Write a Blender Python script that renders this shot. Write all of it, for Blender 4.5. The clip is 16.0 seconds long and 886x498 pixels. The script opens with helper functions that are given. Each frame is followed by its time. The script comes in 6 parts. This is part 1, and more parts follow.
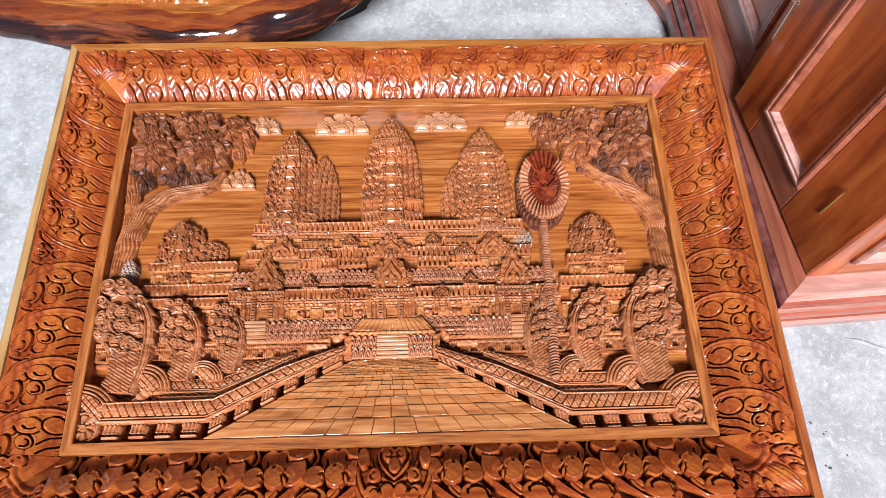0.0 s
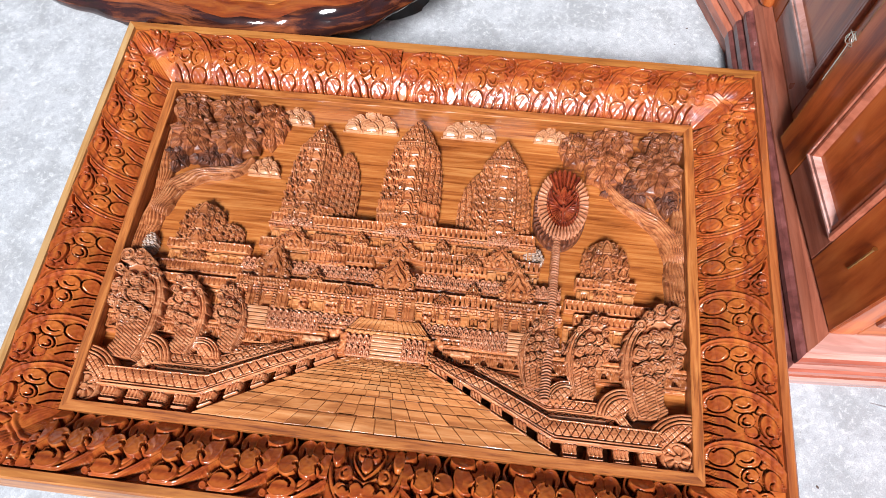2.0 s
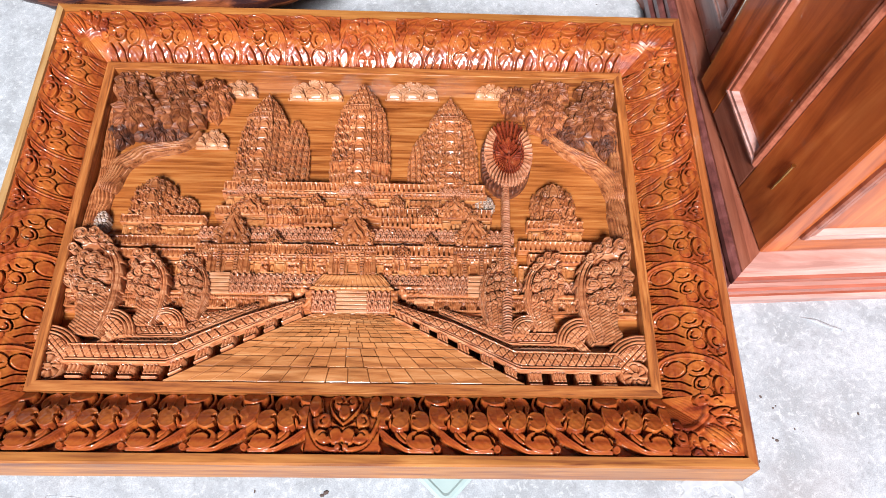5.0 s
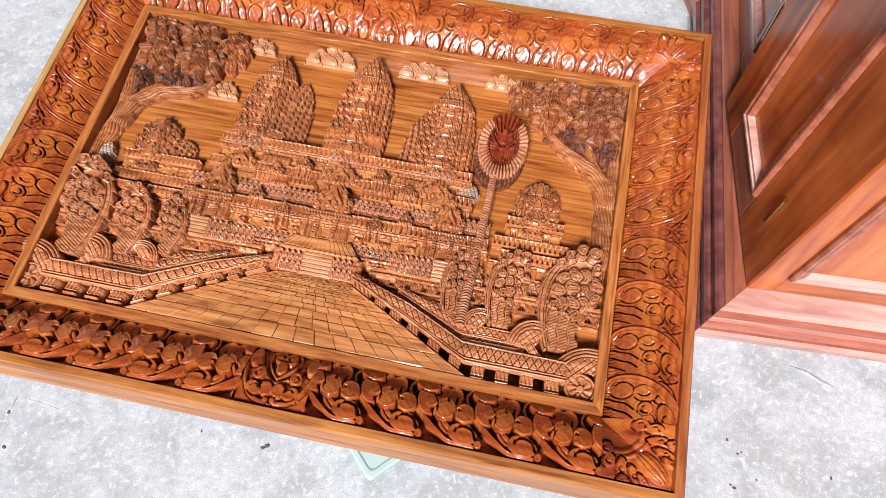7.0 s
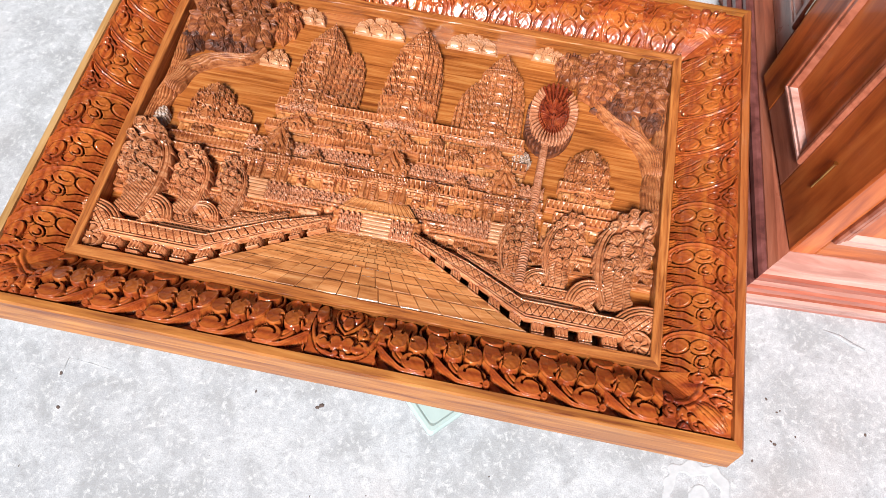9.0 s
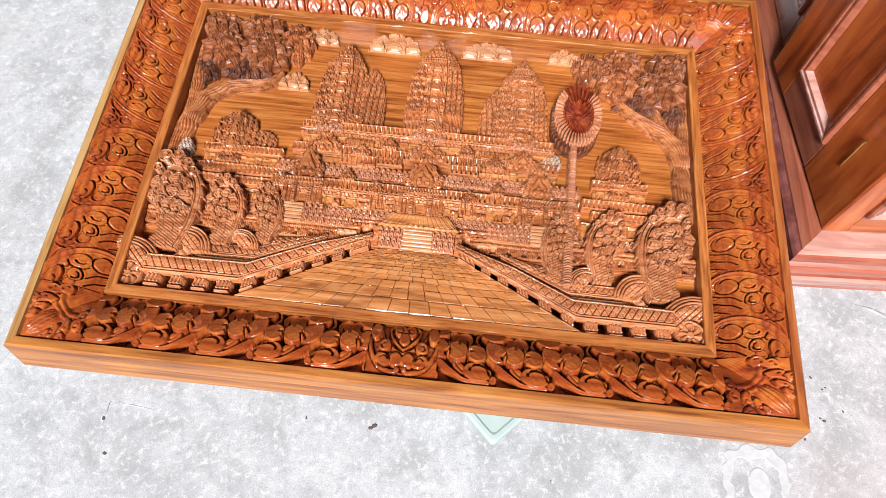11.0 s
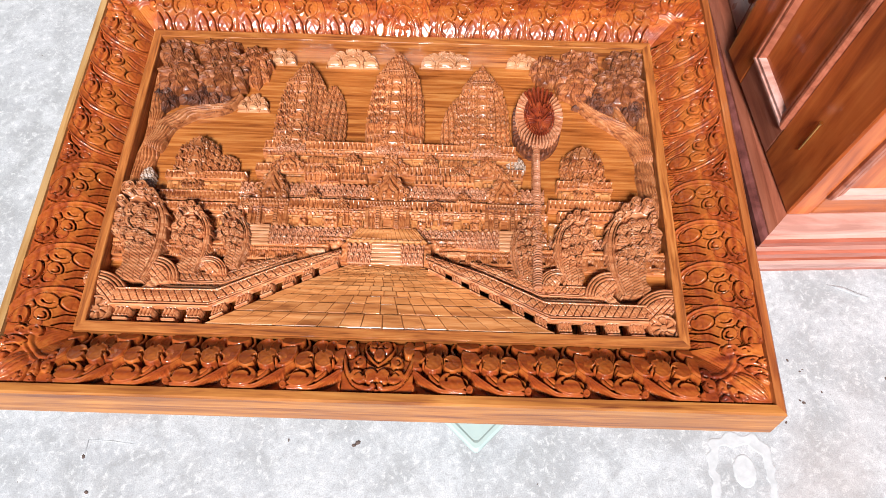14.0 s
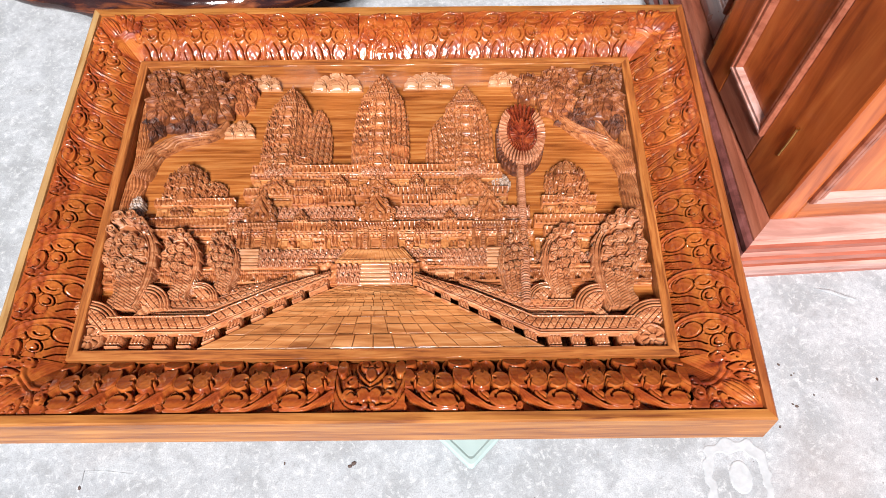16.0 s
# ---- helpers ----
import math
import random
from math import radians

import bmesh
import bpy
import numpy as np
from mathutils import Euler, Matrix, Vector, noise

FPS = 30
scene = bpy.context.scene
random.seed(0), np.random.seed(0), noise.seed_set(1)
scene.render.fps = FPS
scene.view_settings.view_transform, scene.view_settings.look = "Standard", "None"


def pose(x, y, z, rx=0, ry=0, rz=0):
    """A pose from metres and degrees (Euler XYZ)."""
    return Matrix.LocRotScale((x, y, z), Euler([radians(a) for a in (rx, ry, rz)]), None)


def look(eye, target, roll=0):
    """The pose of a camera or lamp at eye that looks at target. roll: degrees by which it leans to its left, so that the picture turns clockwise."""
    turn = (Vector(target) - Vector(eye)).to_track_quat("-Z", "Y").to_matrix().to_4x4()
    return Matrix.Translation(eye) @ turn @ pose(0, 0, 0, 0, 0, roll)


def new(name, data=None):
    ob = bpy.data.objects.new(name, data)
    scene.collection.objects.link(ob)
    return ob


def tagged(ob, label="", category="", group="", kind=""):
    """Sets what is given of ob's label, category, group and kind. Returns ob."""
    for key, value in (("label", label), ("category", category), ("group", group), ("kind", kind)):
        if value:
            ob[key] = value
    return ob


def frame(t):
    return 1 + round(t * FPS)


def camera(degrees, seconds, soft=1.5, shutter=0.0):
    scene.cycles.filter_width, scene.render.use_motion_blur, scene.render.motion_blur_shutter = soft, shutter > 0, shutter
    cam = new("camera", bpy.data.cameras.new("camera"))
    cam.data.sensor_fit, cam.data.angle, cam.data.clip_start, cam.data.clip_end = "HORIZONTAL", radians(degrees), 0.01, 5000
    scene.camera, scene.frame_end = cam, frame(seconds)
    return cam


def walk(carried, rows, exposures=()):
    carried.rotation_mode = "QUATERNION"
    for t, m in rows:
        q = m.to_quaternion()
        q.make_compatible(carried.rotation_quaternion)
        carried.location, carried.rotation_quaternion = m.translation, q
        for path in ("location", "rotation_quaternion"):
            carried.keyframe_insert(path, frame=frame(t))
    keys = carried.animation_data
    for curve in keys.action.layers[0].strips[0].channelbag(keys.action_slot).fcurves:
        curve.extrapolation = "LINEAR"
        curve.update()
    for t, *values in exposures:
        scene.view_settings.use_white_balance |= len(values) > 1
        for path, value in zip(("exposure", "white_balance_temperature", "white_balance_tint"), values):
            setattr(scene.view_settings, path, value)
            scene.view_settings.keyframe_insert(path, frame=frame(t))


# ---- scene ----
cam = camera(65.7, 16.0, soft=0.8)
PATH = [
    (0, (0.049, -0.061, 1.56), (0.113, 0.762, -0.261), 2.8),
    (0.5, (0.095, -0.043, 1.561), (0.134, 0.765, -0.269), 2.3),
    (1, (0.134, -0.034, 1.562), (0.126, 0.785, -0.263), 2.8),
    (1.5, (0.16, -0.043, 1.565), (0.06, 0.798, -0.247), -0.5),
    (2, (0.176, -0.041, 1.564), (0.039, 0.777, -0.256), -3.0),
    (2.5, (0.183, -0.043, 1.556), (0.073, 0.762, -0.272), -1.5),
    (3, (0.189, -0.042, 1.558), (0.073, 0.768, -0.267), -2.4),
    (3.5, (0.204, -0.049, 1.558), (0.075, 0.767, -0.263), -3.6),
    (4, (0.179, -0.068, 1.562), (0.108, 0.772, -0.252), -1.2),
    (4.5, (0.149, -0.14, 1.568), (0.168, 0.713, -0.241), 1.7),
    (4.7, (0.129, -0.151, 1.57), (0.19, 0.678, -0.249), 4.3),
    (6.8, (0.363, -0.165, 1.55), (0.185, 0.641, -0.272), -1.2),
    (7, (0.374, -0.159, 1.553), (0.189, 0.637, -0.273), -1.5),
    (7.5, (0.404, -0.165, 1.55), (0.202, 0.639, -0.27), -3.0),
    (8, (0.392, -0.19, 1.543), (0.209, 0.599, -0.286), -1.8),
    (8.5, (0.321, -0.226, 1.547), (0.174, 0.572, -0.281), 0.8),
    (9, (0.223, -0.278, 1.554), (0.107, 0.529, -0.272), 3.4),
    (9.2, (0.204, -0.304, 1.55), (0.094, 0.539, -0.261), 3.2),
    (11.3, (0.071, -0.308, 1.544), (0.037, 0.55, -0.263), 3.2),
    (11.5, (0.074, -0.312, 1.54), (0.045, 0.552, -0.263), 2.9),
    (12, (0.078, -0.306, 1.545), (0.064, 0.562, -0.257), 2.3),
    (12.5, (0.094, -0.305, 1.542), (0.087, 0.555, -0.264), 1.7),
    (13, (0.098, -0.303, 1.541), (0.092, 0.551, -0.268), 1.3),
    (13.5, (0.101, -0.3, 1.545), (0.095, 0.566, -0.258), 1.4),
    (14, (0.113, -0.293, 1.551), (0.107, 0.577, -0.25), 1.3),
    (14.5, (0.131, -0.279, 1.554), (0.139, 0.582, -0.251), 1.1),
    (15, (0.141, -0.294, 1.56), (0.137, 0.62, -0.219), -0.2),
    (15.5, (0.142, -0.302, 1.564), (0.141, 0.638, -0.201), -1.3),
    (16, (0.134, -0.301, 1.562), (0.134, 0.618, -0.215), -0.5),
]
walk(cam, [(t, look(eye, target, roll)) for t, eye, target, roll in PATH],
     [(0, -0.06, 6000, 10), (1, -0.04, 6000, 10), (2, 0.06, 6050, 10), (4.5, 0.06, 6050, 10), (7, -0.04, 6250, 10), (9, 0.02, 6400, 10), (11.5, 0.0, 6400, 10), (13, 0.02, 6400, 10), (16, 0.02, 6350, 10)])

# ---- light ----
world = bpy.data.worlds.new("world")
scene.world = world
world.use_nodes = True
wn, wl = world.node_tree.nodes, world.node_tree.links
sky = wn.new("ShaderNodeTexSky")
sky.sky_type = "NISHITA"
sky.sun_disc = False
sky.sun_elevation, sky.sun_rotation = radians(49), radians(186)
wl.new(sky.outputs[0], wn["Background"].inputs[0])
wn["Background"].inputs[1].default_value = 0.050

sun = new("sun", bpy.data.lights.new("sun", "SUN"))
sun.data.energy, sun.data.angle, sun.data.color = 8.0, radians(15), (1.0, 0.975, 0.96)
sun.matrix_world = look((-0.35, -3.1, 3.6), (0, 0, 0))

# ---- materials ----
def mat(name):
    m = bpy.data.materials.new(name)
    m.use_nodes = True
    n, l = m.node_tree.nodes, m.node_tree.links
    return m, n, l, n["Principled BSDF"]


def ramp(n, stops):
    r = n.new("ShaderNodeValToRGB")
    e = r.color_ramp.elements
    while len(e) < len(stops):
        e.new(0.5)
    for k, (p, c) in zip(e, stops):
        k.position, k.color = p, (*c, 1)
    return r


def wood(name, dark, mid, light, grain=(3, 40, 40), rough=0.28, coat=0.6, bump=0.15, vary=0.12, shade=0.75):
    """Varnished wood: stretched grain, broad colour drift, a little wear in the gloss."""
    m, n, l, b = mat(name)
    dark, mid, light = ((r * shade, g * 0.97 * shade, bl * 1.24 * shade) for r, g, bl in (dark, mid, light))
    tc = n.new("ShaderNodeTexCoord")
    mp = n.new("ShaderNodeMapping")
    mp.inputs["Scale"].default_value = grain
    l.new(tc.outputs["Object"], mp.inputs[0])
    g = n.new("ShaderNodeTexNoise")
    g.inputs["Scale"].default_value, g.inputs["Detail"].default_value = 1.0, 8
    g.inputs["Roughness"].default_value, g.inputs["Distortion"].default_value = 0.6, 0.6
    l.new(mp.outputs[0], g.inputs[0])
    big = n.new("ShaderNodeTexNoise")
    big.inputs["Scale"].default_value, big.inputs["Detail"].default_value = 5.0, 3
    l.new(tc.outputs["Object"], big.inputs[0])
    r = ramp(n, [(0.33, dark), (0.5, mid), (0.67, light)])
    l.new(g.outputs[0], r.inputs[0])
    oi = n.new("ShaderNodeObjectInfo")
    geo = n.new("ShaderNodeNewGeometry")
    add = n.new("ShaderNodeMath")
    add.operation = "ADD"
    l.new(oi.outputs["Random"], add.inputs[0])
    l.new(geo.outputs["Random Per Island"], add.inputs[1])
    mul = n.new("ShaderNodeMapRange")
    mul.inputs[1].default_value, mul.inputs[2].default_value = 0, 2
    mul.inputs[3].default_value, mul.inputs[4].default_value = 1 - vary, 1 + vary
    l.new(add.outputs[0], mul.inputs[0])
    mr = n.new("ShaderNodeMapRange")
    mr.inputs[1].default_value, mr.inputs[2].default_value = 0.3, 0.7
    mr.inputs[3].default_value, mr.inputs[4].default_value = 0.85, 1.15
    l.new(big.outputs[0], mr.inputs[0])
    mm = n.new("ShaderNodeMath")
    mm.operation = "MULTIPLY"
    l.new(mul.outputs[0], mm.inputs[0])
    l.new(mr.outputs[0], mm.inputs[1])
    hsv = n.new("ShaderNodeHueSaturation")
    l.new(mm.outputs[0], hsv.inputs["Value"])
    l.new(r.outputs[0], hsv.inputs["Color"])
    l.new(hsv.outputs[0], b.inputs["Base Color"])
    rr = n.new("ShaderNodeMapRange")
    rr.inputs[3].default_value, rr.inputs[4].default_value = rough * 0.75, rough * 1.35
    l.new(big.outputs[0], rr.inputs[0])
    l.new(rr.outputs[0], b.inputs["Roughness"])
    b.inputs["Specular IOR Level"].default_value = 0.5 - 0.4 * coat
    b.inputs["Coat Weight"].default_value, b.inputs["Coat Roughness"].default_value = coat, 0.07
    bp = n.new("ShaderNodeBump")
    bp.inputs["Strength"].default_value, bp.inputs["Distance"].default_value = bump, 0.002
    l.new(g.outputs[0], bp.inputs["Height"])
    l.new(bp.outputs[0], b.inputs["Normal"])
    return m


def plain(name, colour, rough=0.5, metal=0.0, scale=30, vary=0.15, bump=0.1):
    m, n, l, b = mat(name)
    tc = n.new("ShaderNodeTexCoord")
    t = n.new("ShaderNodeTexNoise")
    t.inputs["Scale"].default_value, t.inputs["Detail"].default_value = scale, 6
    l.new(tc.outputs["Object"], t.inputs[0])
    r = ramp(n, [(0.3, tuple(c * (1 - vary) for c in colour)), (0.7, tuple(min(1, c * (1 + vary)) for c in colour))])
    l.new(t.outputs[0], r.inputs[0])
    l.new(r.outputs[0], b.inputs["Base Color"])
    b.inputs["Roughness"].default_value, b.inputs["Metallic"].default_value = rough, metal
    bp = n.new("ShaderNodeBump")
    bp.inputs["Strength"].default_value, bp.inputs["Distance"].default_value = bump, 0.003
    l.new(t.outputs[0], bp.inputs["Height"])
    l.new(bp.outputs[0], b.inputs["Normal"])
    return m


def concrete(name):
    """Trowelled cement floor: cloudy greys, fine grit, pale scuffs and faint reddish stains."""
    m, n, l, b = mat(name)
    tc = n.new("ShaderNodeTexCoord")

    def tex(scale, detail, dist=0.0):
        t = n.new("ShaderNodeTexNoise")
        t.inputs["Scale"].default_value, t.inputs["Detail"].default_value, t.inputs["Distortion"].default_value = scale, detail, dist
        l.new(tc.outputs["Object"], t.inputs[0])
        return t

    def mix(a, c, fac):
        x = n.new("ShaderNodeMixRGB")
        l.new(fac, x.inputs[0])
        if hasattr(a, "is_linked"):
            l.new(a, x.inputs[1])
        else:
            x.inputs[1].default_value = (*a, 1)
        x.inputs[2].default_value = (*c, 1)
        return x.outputs[0]

    cloud, grit, scuff, red, spot = tex(2.6, 7, 0.4), tex(330, 3), tex(19, 12, 0.2), tex(1.6, 4, 0.4), tex(120, 2)
    r = ramp(n, [(0.3, (0.349, 0.363, 0.381)), (0.7, (0.451, 0.465, 0.484))])
    l.new(cloud.outputs[0], r.inputs[0])
    f1 = ramp(n, [(0.42, (0, 0, 0)), (0.74, (0.55, 0.55, 0.55))])
    l.new(scuff.outputs[0], f1.inputs[0])
    c = mix(r.outputs[0], (0.558, 0.572, 0.586), f1.outputs[0])
    blot = tex(8.5, 8, 0.8)
    f5 = ramp(n, [(0.46, (0, 0, 0)), (0.66, (0.7, 0.7, 0.7))])
    l.new(blot.outputs[0], f5.inputs[0])
    c = mix(c, (0.265, 0.274, 0.279), f5.outputs[0])
    speck = tex(62, 9, 0.5)
    speck.inputs["Roughness"].default_value = 0.72
    f6 = ramp(n, [(0.52, (0, 0, 0)), (0.64, (0.75, 0.75, 0.75))])
    l.new(speck.outputs[0], f6.inputs[0])
    c = mix(c, (0.614, 0.623, 0.632), f6.outputs[0])
    f7 = ramp(n, [(0.34, (0.65, 0.65, 0.65)), (0.46, (0, 0, 0))])
    l.new(speck.outputs[0], f7.inputs[0])
    c = mix(c, (0.251, 0.256, 0.260), f7.outputs[0])
    f2 = ramp(n, [(0.58, (0, 0, 0)), (0.76, (0.40, 0.40, 0.40))])
    l.new(red.outputs[0], f2.inputs[0])
    c = mix(c, (0.419, 0.344, 0.316), f2.outputs[0])
    f3 = ramp(n, [(0.22, (0.8, 0.8, 0.8)), (0.28, (0, 0, 0))])
    l.new(spot.outputs[0], f3.inputs[0])
    c = mix(c, (0.177, 0.167, 0.158), f3.outputs[0])
    f4 = ramp(n, [(0.25, (0.6, 0.6, 0.6)), (0.60, (0, 0, 0))])
    l.new(grit.outputs[0], f4.inputs[0])
    c = mix(c, (0.223, 0.219, 0.214), f4.outputs[0])
    l.new(c, b.inputs["Base Color"])
    b.inputs["Roughness"].default_value = 0.62
    bp = n.new("ShaderNodeBump")
    bp.inputs["Strength"].default_value, bp.inputs["Distance"].default_value = 0.35, 0.002
    l.new(scuff.outputs[0], bp.inputs["Height"])
    l.new(bp.outputs[0], b.inputs["Normal"])
    return m


FLOOR = concrete("cement")
WALL = plain("limewash", (0.42, 0.40, 0.37), 0.8, scale=4)
ROOF = plain("dark_roof_boards", (0.15, 0.12, 0.1), 0.8, scale=4)
BORDER = wood("border_wood", (0.16, 0.022, 0.006), (0.40, 0.080, 0.013), (0.58, 0.170, 0.024), (9, 34, 34), 0.30, 1.0, vary=0.25)
RIM = wood("rim_wood", (0.20, 0.050, 0.008), (0.42, 0.150, 0.022), (0.56, 0.240, 0.044), (4, 60, 60), 0.42, 0.12, bump=0.2)
BOARD = wood("board_wood", (0.20, 0.050, 0.009), (0.44, 0.138, 0.023), (0.60, 0.245, 0.052), (5.0, 110, 110), 0.2, 1.0, bump=0.2)
TILE = wood("causeway_wood", (0.26, 0.080, 0.018), (0.52, 0.200, 0.048), (0.66, 0.310, 0.095), (7, 95, 95), 0.28, 0.5, bump=0.25, vary=0.22)
STRIP = wood("strip_wood", (0.19, 0.048, 0.009), (0.43, 0.135, 0.022), (0.58, 0.225, 0.046), (9, 130, 130), 0.42, 0.12, bump=0.3)
CARVE = wood("carved_wood", (0.21, 0.052, 0.013), (0.46, 0.150, 0.036), (0.64, 0.270, 0.085), (16, 110, 110), 0.34, 0.45, bump=0.5, vary=0.28)
LEAF = wood("leaf_wood", (0.13, 0.030, 0.007), (0.32, 0.092, 0.021), (0.54, 0.200, 0.052), (30, 80, 80), 0.45, 0.15, vary=0.3)
# near-black carving wood: shade below the crowns put into the colour
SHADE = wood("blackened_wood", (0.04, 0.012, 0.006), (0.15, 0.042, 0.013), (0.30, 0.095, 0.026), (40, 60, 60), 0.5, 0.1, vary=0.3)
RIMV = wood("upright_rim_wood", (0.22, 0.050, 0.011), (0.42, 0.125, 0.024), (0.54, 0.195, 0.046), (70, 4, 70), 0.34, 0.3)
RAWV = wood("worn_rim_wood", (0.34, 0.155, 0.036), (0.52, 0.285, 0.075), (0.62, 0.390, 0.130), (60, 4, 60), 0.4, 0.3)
STRIPV = wood("upright_strip_wood", (0.19, 0.048, 0.009), (0.43, 0.135, 0.022), (0.58, 0.225, 0.046), (130, 9, 130), 0.42, 0.12, bump=0.3)
BARK = wood("bark_wood", (0.20, 0.050, 0.013), (0.46, 0.155, 0.038), (0.64, 0.280, 0.090), (30, 90, 90), 0.42, 0.25, bump=0.5, vary=0.2)
SERPENT = wood("serpent_wood", (0.30, 0.085, 0.024), (0.56, 0.205, 0.062), (0.72, 0.340, 0.130), (16, 110, 110), 0.28, 0.6, bump=0.5, vary=0.2)
FRIEZE = wood("frieze_wood", (0.30, 0.095, 0.032), (0.54, 0.215, 0.080), (0.68, 0.340, 0.160), (16, 110, 110), 0.24, 0.85, bump=0.4, vary=0.2)
PALMRED = wood("palm_heart_wood", (0.09, 0.012, 0.005), (0.26, 0.040, 0.011), (0.42, 0.090, 0.020), (40, 60, 60), 0.25, 0.7, bump=0.3)
CLOUD = wood("cloud_wood", (0.44, 0.17, 0.055), (0.62, 0.29, 0.105), (0.72, 0.40, 0.19), (12, 50, 50), 0.22, 0.8)
CAB = wood("cabinet_wood", (0.20, 0.034, 0.008), (0.45, 0.102, 0.017), (0.60, 0.175, 0.032), (22, 22, 2.5), 0.3, 0.5, shade=0.90)
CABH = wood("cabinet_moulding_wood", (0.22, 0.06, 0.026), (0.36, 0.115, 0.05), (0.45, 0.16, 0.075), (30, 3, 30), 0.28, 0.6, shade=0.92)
# pale copy of the moulding wood: sky sheen put into the colour
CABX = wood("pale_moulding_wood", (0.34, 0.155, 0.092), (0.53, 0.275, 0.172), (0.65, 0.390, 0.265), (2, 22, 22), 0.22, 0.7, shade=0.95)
CABO = wood("orange_rail_wood", (0.26, 0.050, 0.010), (0.48, 0.130, 0.024), (0.60, 0.200, 0.042), (2.5, 30, 30), 0.3, 0.5, shade=0.88)
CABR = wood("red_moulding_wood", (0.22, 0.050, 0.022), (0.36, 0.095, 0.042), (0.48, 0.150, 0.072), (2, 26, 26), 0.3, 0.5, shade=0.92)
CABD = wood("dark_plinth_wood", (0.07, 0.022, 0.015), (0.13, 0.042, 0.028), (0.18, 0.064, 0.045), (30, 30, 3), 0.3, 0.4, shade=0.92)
SLAB = wood("slab_wood", (0.008, 0.006, 0.006), (0.045, 0.014, 0.008), (0.36, 0.10, 0.024), (3.5, 12, 40), 0.10, 1.0, bump=0.5, vary=0.05)
DUSTY = wood("dusty_wood", (0.30, 0.16, 0.07), (0.52, 0.36, 0.20), (0.70, 0.62, 0.46), (90, 90, 90), 0.5, 0.2, bump=0.4)
BLACK = plain("black_root", (0.015, 0.013, 0.012), 0.35, scale=40, vary=0.5, bump=0.6)
PLASTIC = plain("pale_plastic", (0.36, 0.45, 0.43), 0.35, vary=0.05, bump=0.0)

WHITE = plain("white_plaster", (0.435, 0.445, 0.455), 0.75, scale=45, vary=0.12, bump=0.4)
DIRT = plain("dark_chip", (0.09, 0.06, 0.05), 0.8, vary=0.5)
PALE = plain("weathered_board", (0.36, 0.40, 0.38), 0.6, scale=12)
BRASS = plain("brass", (0.6, 0.42, 0.15), 0.3, 1.0)
WIRE = plain("wire", (0.6, 0.58, 0.5), 0.35, 0.8)


# ---- building helpers ----
def link(name, bm, material, smooth=False):
    me = bpy.data.meshes.new(name)
    bmesh.ops.recalc_face_normals(bm, faces=bm.faces)
    bm.to_mesh(me)
    bm.free()
    me.materials.append(material)
    if smooth:
        me.shade_smooth()
    return new(name, me)


def hold(ob, parent):
    """Makes ob a child of parent, leaving it where it is."""
    ob.parent = parent
    inv, p = Matrix(), parent
    while p is not None:
        inv = p.matrix_basis.inverted() if p.parent is None else inv
        p = p.parent
    ob.matrix_parent_inverse = inv if parent.parent is None else Matrix()
    return ob


def part(name, bm, material, parent, label="", smooth=False, kind=""):
    ob = hold(link(name, bm, material, smooth), parent)
    return tagged(ob, label=label, kind=kind)


def piece(name, mesh, m, parent):
    """One more object on a shared mesh, under parent."""
    ob = new(name, mesh)
    ob.matrix_basis = m
    return hold(ob, parent)


def thing(name, at, label, category, group="", kind=""):
    ob = new(name)
    ob.location = at
    ob.empty_display_size = 0.05
    return tagged(ob, label, category, group, kind)


def face(bm, vs):
    try:
        return bm.faces.new(vs)
    except ValueError:
        return None


def box(bm, x0, x1, y0, y1, z0, z1, inset=0.0):
    """A block whose top is drawn in by inset on all sides."""
    lo = [bm.verts.new(p) for p in ((x0, y0, z0), (x1, y0, z0), (x1, y1, z0), (x0, y1, z0))]
    i = min(inset, (x1 - x0) * 0.45, (y1 - y0) * 0.45)
    zm = z1 - i
    if i > 0:
        mid = [bm.verts.new(p) for p in ((x0, y0, zm), (x1, y0, zm), (x1, y1, zm), (x0, y1, zm))]
    hi = [bm.verts.new(p) for p in ((x0 + i, y0 + i, z1), (x1 - i, y0 + i, z1), (x1 - i, y1 - i, z1), (x0 + i, y1 - i, z1))]
    rings = [lo, mid, hi] if i > 0 else [lo, hi]
    for a, b in zip(rings, rings[1:]):
        for k in range(4):
            face(bm, (a[k], a[(k + 1) % 4], b[(k + 1) % 4], b[k]))
    face(bm, lo[::-1])
    face(bm, hi)


def prism(bm, pts, z0, z1, inset=0.0, crown=0.0):
    """A flat outline raised from z0 to z1, its top edge rounded by inset; crown lifts the middle."""
    c = Vector((sum(p[0] for p in pts) / len(pts), sum(p[1] for p in pts) / len(pts)))
    def ring(s, z):
        out = []
        for p in pts:
            v = Vector(p[:2]) - c
            k = max(0.2, 1 - s / max(v.length, 1e-5))
            out.append(bm.verts.new((c.x + v.x * k, c.y + v.y * k, z)))
        return out
    rings = [ring(0, z0), ring(0, z1 - inset), ring(inset, z1)] if inset else [ring(0, z0), ring(0, z1)]
    n = len(pts)
    for a, b in zip(rings, rings[1:]):
        for k in range(n):
            face(bm, (a[k], a[(k + 1) % n], b[(k + 1) % n], b[k]))
    top = rings[-1]
    if crown:
        m = bm.verts.new((c.x, c.y, z1 + crown))
        for k in range(n):
            face(bm, (top[k], top[(k + 1) % n], m))
    else:
        face(bm, top)


